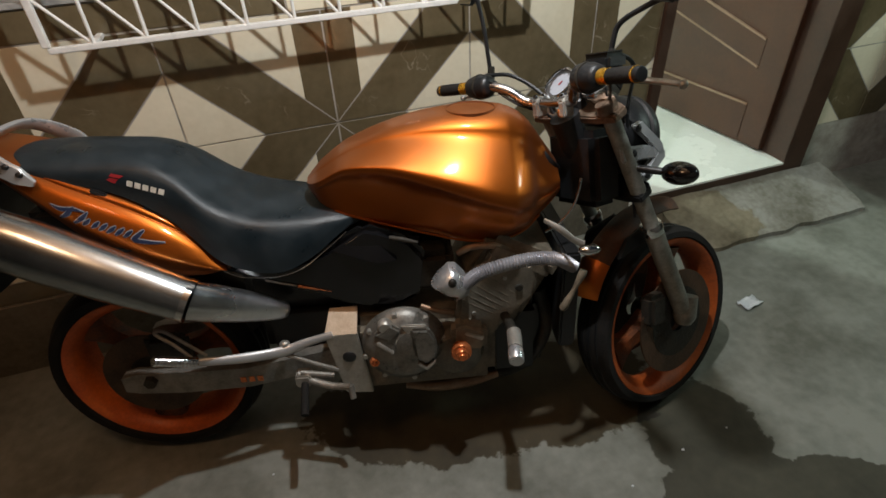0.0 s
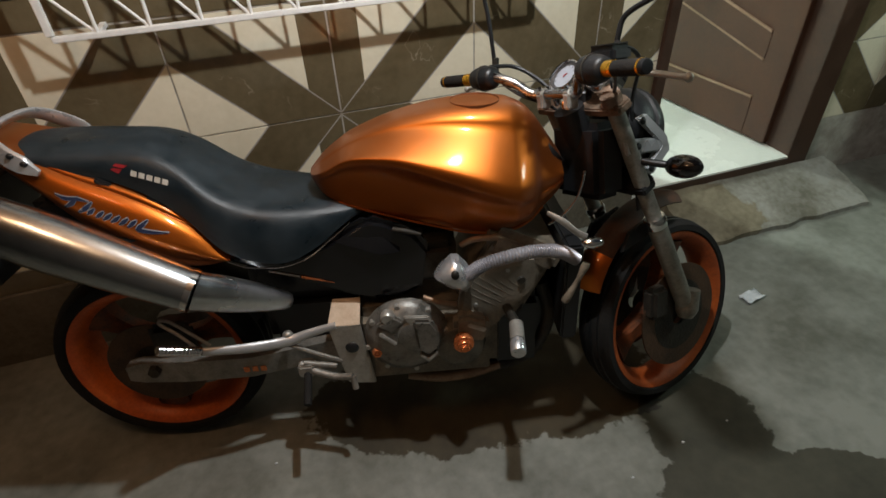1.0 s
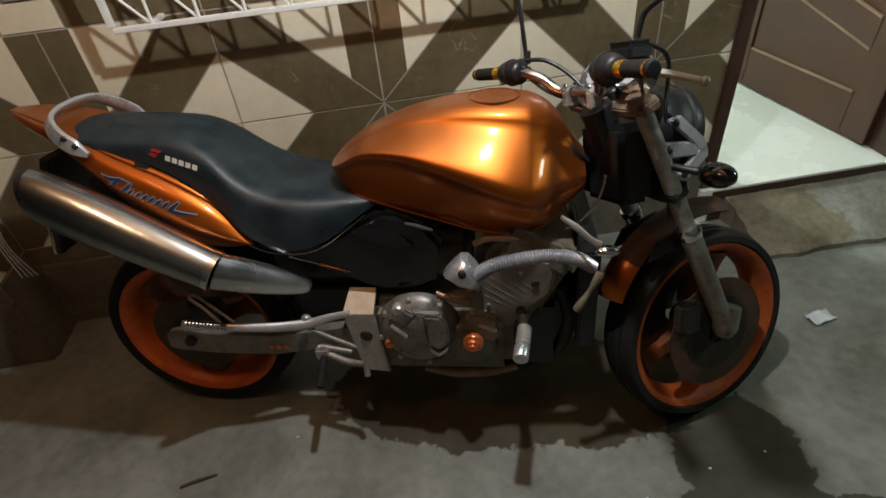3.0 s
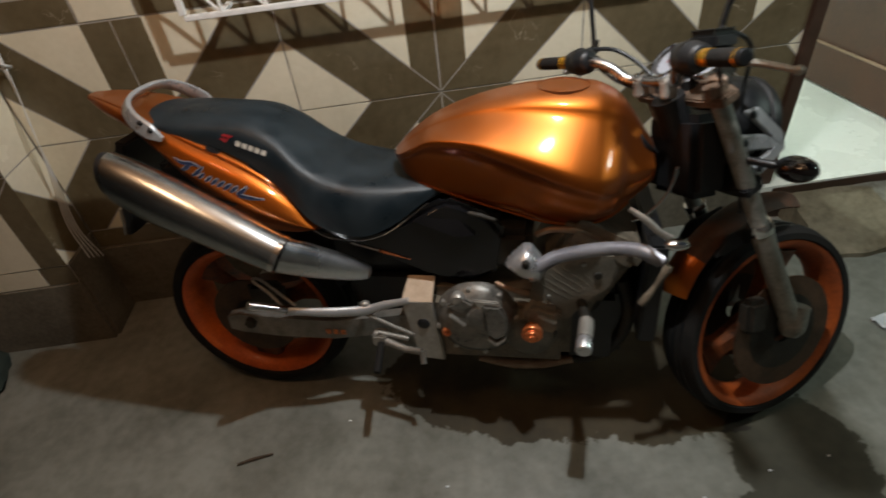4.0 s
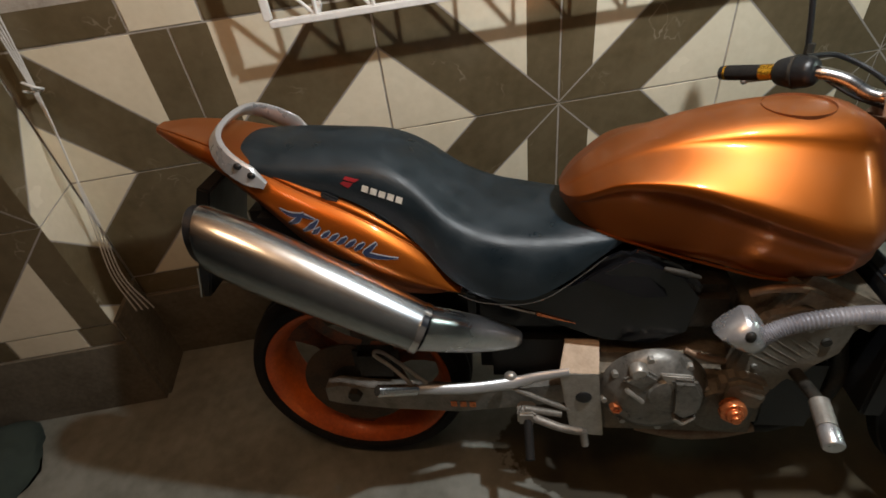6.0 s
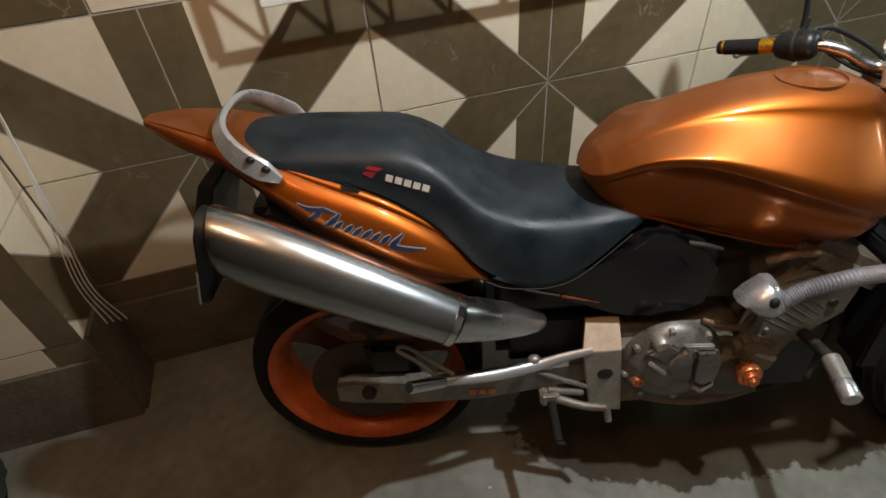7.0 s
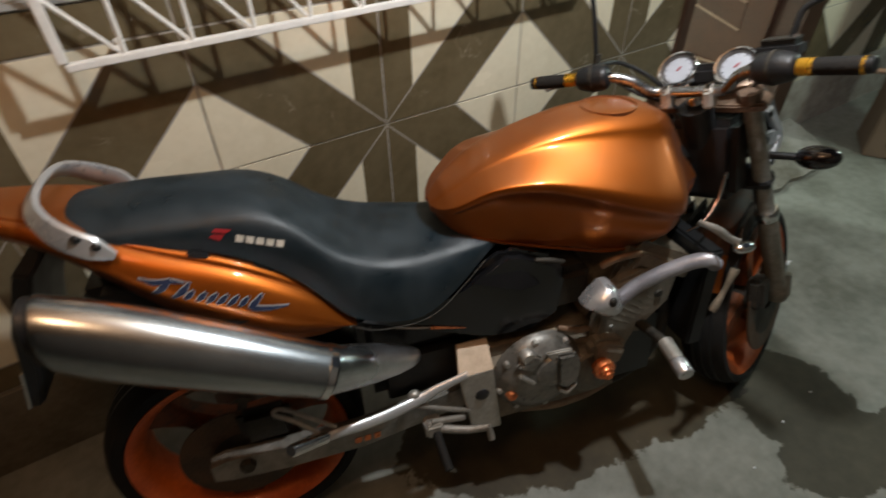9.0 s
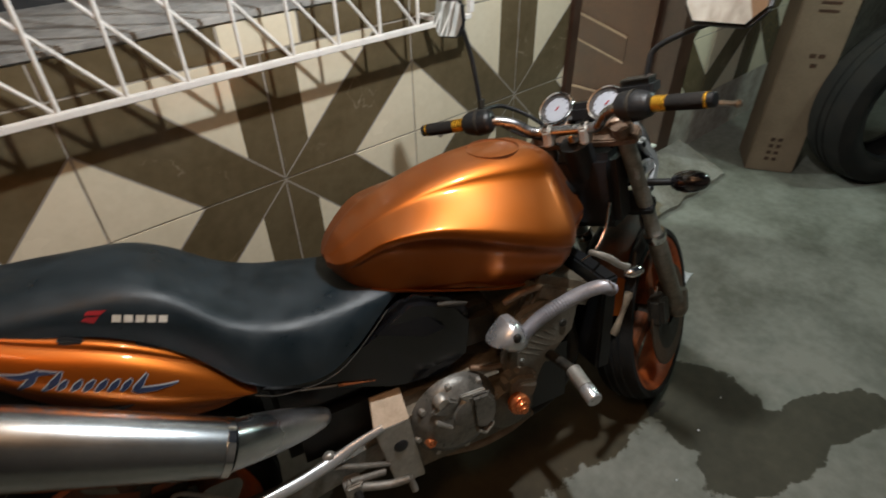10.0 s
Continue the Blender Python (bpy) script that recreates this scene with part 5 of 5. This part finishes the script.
spart("key_switch", lathe([(0, -0.02), (0.012, -0.02), (0.016, -0.016), (0.017, 0.01)], 24, pose(on_fork(0.90, 0, 0.055)[0], 0, 0.905) @ Matrix.Rotation(-RAKE, 4, "Y") @ pose(0, 0, 0, -90, 0, 0)), BLACK, "black key switch")
spart("brake_caliper", block(FAX.x - 0.14, FAX.x - 0.075, -0.108, -0.062, FAX.z + 0.03, FAX.z + 0.12, 0.012), GRIME, "dark brake caliper")
spart("brake_caliper", block(FAX.x - 0.14, FAX.x - 0.075, 0.062, 0.108, FAX.z + 0.03, FAX.z + 0.12, 0.012), GRIME, "dark brake caliper")
bpart("chain_guard", block(-0.70, -0.25, 0.10, 0.12, 0.37, 0.40, 0.004), BLACK, "black chain guard")
bpart("rear_caliper", block(-0.70, -0.588, -0.108, -0.07, 0.325, 0.422, 0.016), GRIME, "dark rear caliper")
for a in range(3):
    bpart("arm_print", plate([(-0.47 + 0.022 * a, 0.275), (-0.455 + 0.022 * a, 0.275), (-0.455 + 0.022 * a, 0.292), (-0.47 + 0.022 * a, 0.292)], -0.1362, -0.1352, 0), COPPER, "faded orange print blocks")

# ---- things about the yard ----
box_m = pose(2.49, -0.29, 0, 0, 0, -57)
carton = thing("carton", "tall brown cardboard carton with dark printed marks", "carton", box_m)
part("box", block(-0.005, 0.225, -0.12, 0.12, 0, 1.25, 0.006), CARD, carton)
for i in range(2):
    for j in range(4):
        part("printed_mark", block(0.07 + 0.034 * i, 0.091 + 0.034 * i, -0.1216, -0.1204, 0.065 + 0.036 * j, 0.083 + 0.036 * j, 0), TRIMWOOD, carton)
for x, z in ((0.10, 0.60), (0.138, 0.60), (0.117, 0.555)):
    part("printed_mark", block(x, x + 0.026, -0.1216, -0.1204, z, z + 0.018, 0), TRIMWOOD, carton)
for z in (0.80, 0.835):
    part("printed_mark", block(0.07, 0.15, -0.1216, -0.1204, z, z + 0.012, 0), TRIMWOOD, carton)
tyre_m = pose(2.77, -0.79, 0.40, 0, 0, -28)
spare = thing("spare_tyre", "worn black car tyre standing against the carton", "tyre", tyre_m)
part("tread", lathe([(0.385, -0.1), (0.395, -0.07), (0.4, -0.03), (0.392, -0.026), (0.392, -0.014), (0.4, -0.01), (0.4, 0.01), (0.392, 0.014), (0.392, 0.026), (0.4, 0.03), (0.395, 0.07), (0.385, 0.1), (0.37, 0), (0.385, -0.1)], 64), RUBBER, spare)
for side in (-1, 1):
    part("sidewall", lathe([(0.262, side * 0.075), (0.27, side * 0.09), (0.30, side * 0.106), (0.335, side * 0.115), (0.385, side * 0.0985), (0.375, side * 0.08), (0.33, side * 0.095), (0.262, side * 0.075)], 64), RUBBER, spare)
    part("bead", lathe([(0.250, side * 0.070), (0.268, side * 0.082), (0.274, side * 0.090), (0.258, side * 0.094), (0.250, side * 0.070)], 64), BLACK, spare)
for k in range(4):
    d = 0.014 * k
    pts = [(-1.235 + d * 0.5, -0.02 - d * 0.3, 1.9), (-1.245 + d * 0.7, -0.028, 1.3), (-1.251 + 0.003 * k, -0.028, 0.965), (-1.262 + d * 0.6, -0.045 - d, 0.78), (-1.285 + d * 0.8, -0.075 - d * 0.6, 0.60), (-1.300 + d, -0.105 - d * 0.5, 0.46), (-1.285 + d * 1.2, -0.125, 0.33)]
    tagged(part("cable", tube(pts, 0.0016, 48, 8), CABLE), "thin white cable hanging down the wall corner", "cable", "cables in the corner")
tagged(part("cable_knot", tube([(-1.262, -0.03, 0.985), (-1.237, -0.040, 0.975), (-1.232, -0.02, 0.960), (-1.258, -0.018, 0.955), (-1.264, -0.038, 0.968)], 0.0032, 24, 8), CABLE), "knot of white wire tying the cables", "cable tie")

cloth = ball((0, 0, 0), (0.17, 0.14, 0.12), None, None, 40, 24)
for v in cloth.verts:
    v.co *= 1 + 0.28 * noise.noise(v.co * 9) + 0.1 * noise.noise(v.co * 25)
    v.co.z = max(v.co.z, 0.0) * 0.8
cloth.transform(pose(-1.80, -0.36, 0.0))
tagged(part("cloth", cloth, CLOTH), "crumpled dark green cloth lying on the cement", "cloth")

scrap = bmesh.new()
bmesh.ops.create_grid(scrap, x_segments=8, y_segments=6, size=0.5)
for v in scrap.verts:
    v.co = Vector((v.co.x * 0.085, v.co.y * 0.05, 0.008 + 0.010 * noise.noise(v.co * 3.1) + 0.006 * noise.noise(v.co * 9)))
sc = part("plastic_scrap", scrap, SCRAP)
sc.matrix_basis = pose(1.311, -0.622, 0.002, 0, 0, 10)
tagged(sc, "crumpled scrap of clear plastic on the cement", "litter")
sol = sc.modifiers.new("thickness", "SOLIDIFY")
sol.thickness = 0.0012
tw = part("twig", tube([(-0.745, -0.80, 0.005), (-0.70, -0.79, 0.006), (-0.645, -0.782, 0.005)], [0.004, 0.005, 0.003], 10, 7), TWIG)
tagged(tw, "short dry twig on the cement", "twig")
random.seed(4)
for x, y in ((0.695, -1.036), (-0.42, -0.705), (-0.146, -0.955), (0.50, -1.08), (0.86, -1.02), (-0.62, -0.93), (0.1, -1.1)):
    r = random.uniform(0.003, 0.006)
    pb = ball((x, y, r * 0.6), (r * 1.4, r, r * 0.7), None, None, 8, 6)
    tagged(part("pebble", pb, SCRAP), "tiny pale chip on the cement", "pebble", "pale chips on the floor")

# ---- wall tiles ----
for i in range(-3, 3):
    for j in (-1, 0):
        cut = {-3: {"u1": 0.458 - (-3 * TW - CORNER) * -1}, 2: {"u1": DOOR_X0 - 0.03 - 2 * TW}}.get(i, {})
        tile(wall_north, i, j, **cut)
for i in (1, 2):
    for j in range(1, 6):
        cut = {"u1": DOOR_X0 - 0.03 - 2 * TW} if i == 2 else {"u1": 2 * TW - WX1}
        tile(wall_north, i, j, **cut)
for i in range(4, 10):
    for j in range(-1, 3):
        tile(wall_east, i, j, Matrix.Translation((0.12, 0, -0.06)), **({"u0": DOOR_X1 + 0.125 - 0.12 - 4 * TW} if i == 4 else {}))
# a cut course under the sill
ZC = STAR_Z + TH
for x0, x1, m in ((CORNER, -1.004, BROWN), (-1.0, -0.836, CREAM), (-0.832, -0.462, BROWN), (-0.458, -0.092, BROWN), (-0.088, 0.112, CREAM), (0.116, 0.458, BROWN), (0.462, WX1 + 0.0, BROWN)):
    part("tile", block(x0 + 0.001, x1 - 0.001, 0.002, 0.0045, ZC + 0.003, WZ0 - 0.002, 0.0008), m, wall_north, smooth=False)
# the pier's return and face
RETURN = Matrix.Translation((CORNER, 0, 0)) @ pose(0, 0, 0, 0, 0, 90)
for j in range(-1, 5):
    tile(wall_west, 0, j, RETURN @ Matrix.Translation((-TW + 0.0, 0, 0)) @ Matrix.Translation((0, 0, 0)), u0=TW + PIER_Y)
    for i in range(1, 5):
        tile(wall_west, -i, j, Matrix.Translation((CORNER - 0.19 + 0.19, PIER_Y, 0)))
# cut strip and plinth at the foot
ZB = STAR_Z - TH
for x0, x1 in ((CORNER, -0.92), (-0.916, -0.46), (-0.456, 0.0), (0.004, 0.456), (0.46, 0.916), (0.92, DOOR_X0 - 0.03)):
    part("tile", block(x0 + 0.001, x1, 0.002, 0.0045, ZB - 0.075, ZB - 0.003, 0.0008), BROWN, wall_north, smooth=False)
for x0, x1, m in ((CORNER - 0.10, CORNER, BROWN), (CORNER - 0.30, CORNER - 0.104, CREAM), (CORNER - 0.9, CORNER - 0.304, BROWN)):
    part("tile", block(x0 + 0.001, x1 - 0.001, PIER_Y + 0.002, PIER_Y + 0.0045, ZB - 0.075, ZB - 0.003, 0.0008), m, wall_west, smooth=False)
tagged(part("baseboard", block(CORNER, DOOR_X0 - 0.03, -0.008, 0.012, 0, ZB - 0.078, 0.001), PLINTH), "dirty cement plinth at the foot of the wall", "baseboard", kind="structure")
tagged(part("baseboard", block(-5, CORNER - 0.002, PIER_Y - 0.006, PIER_Y + 0.012, 0, ZB - 0.078, 0.001), PLINTH), "dirty cement plinth at the foot of the wall", "baseboard", kind="structure")
tagged(part("baseboard", block(CORNER - 0.012, CORNER + 0.008, PIER_Y + 0.013, -0.009, 0, ZB - 0.001, 0.001), PLINTH), "dirty cement plinth at the foot of the wall", "baseboard", kind="structure")
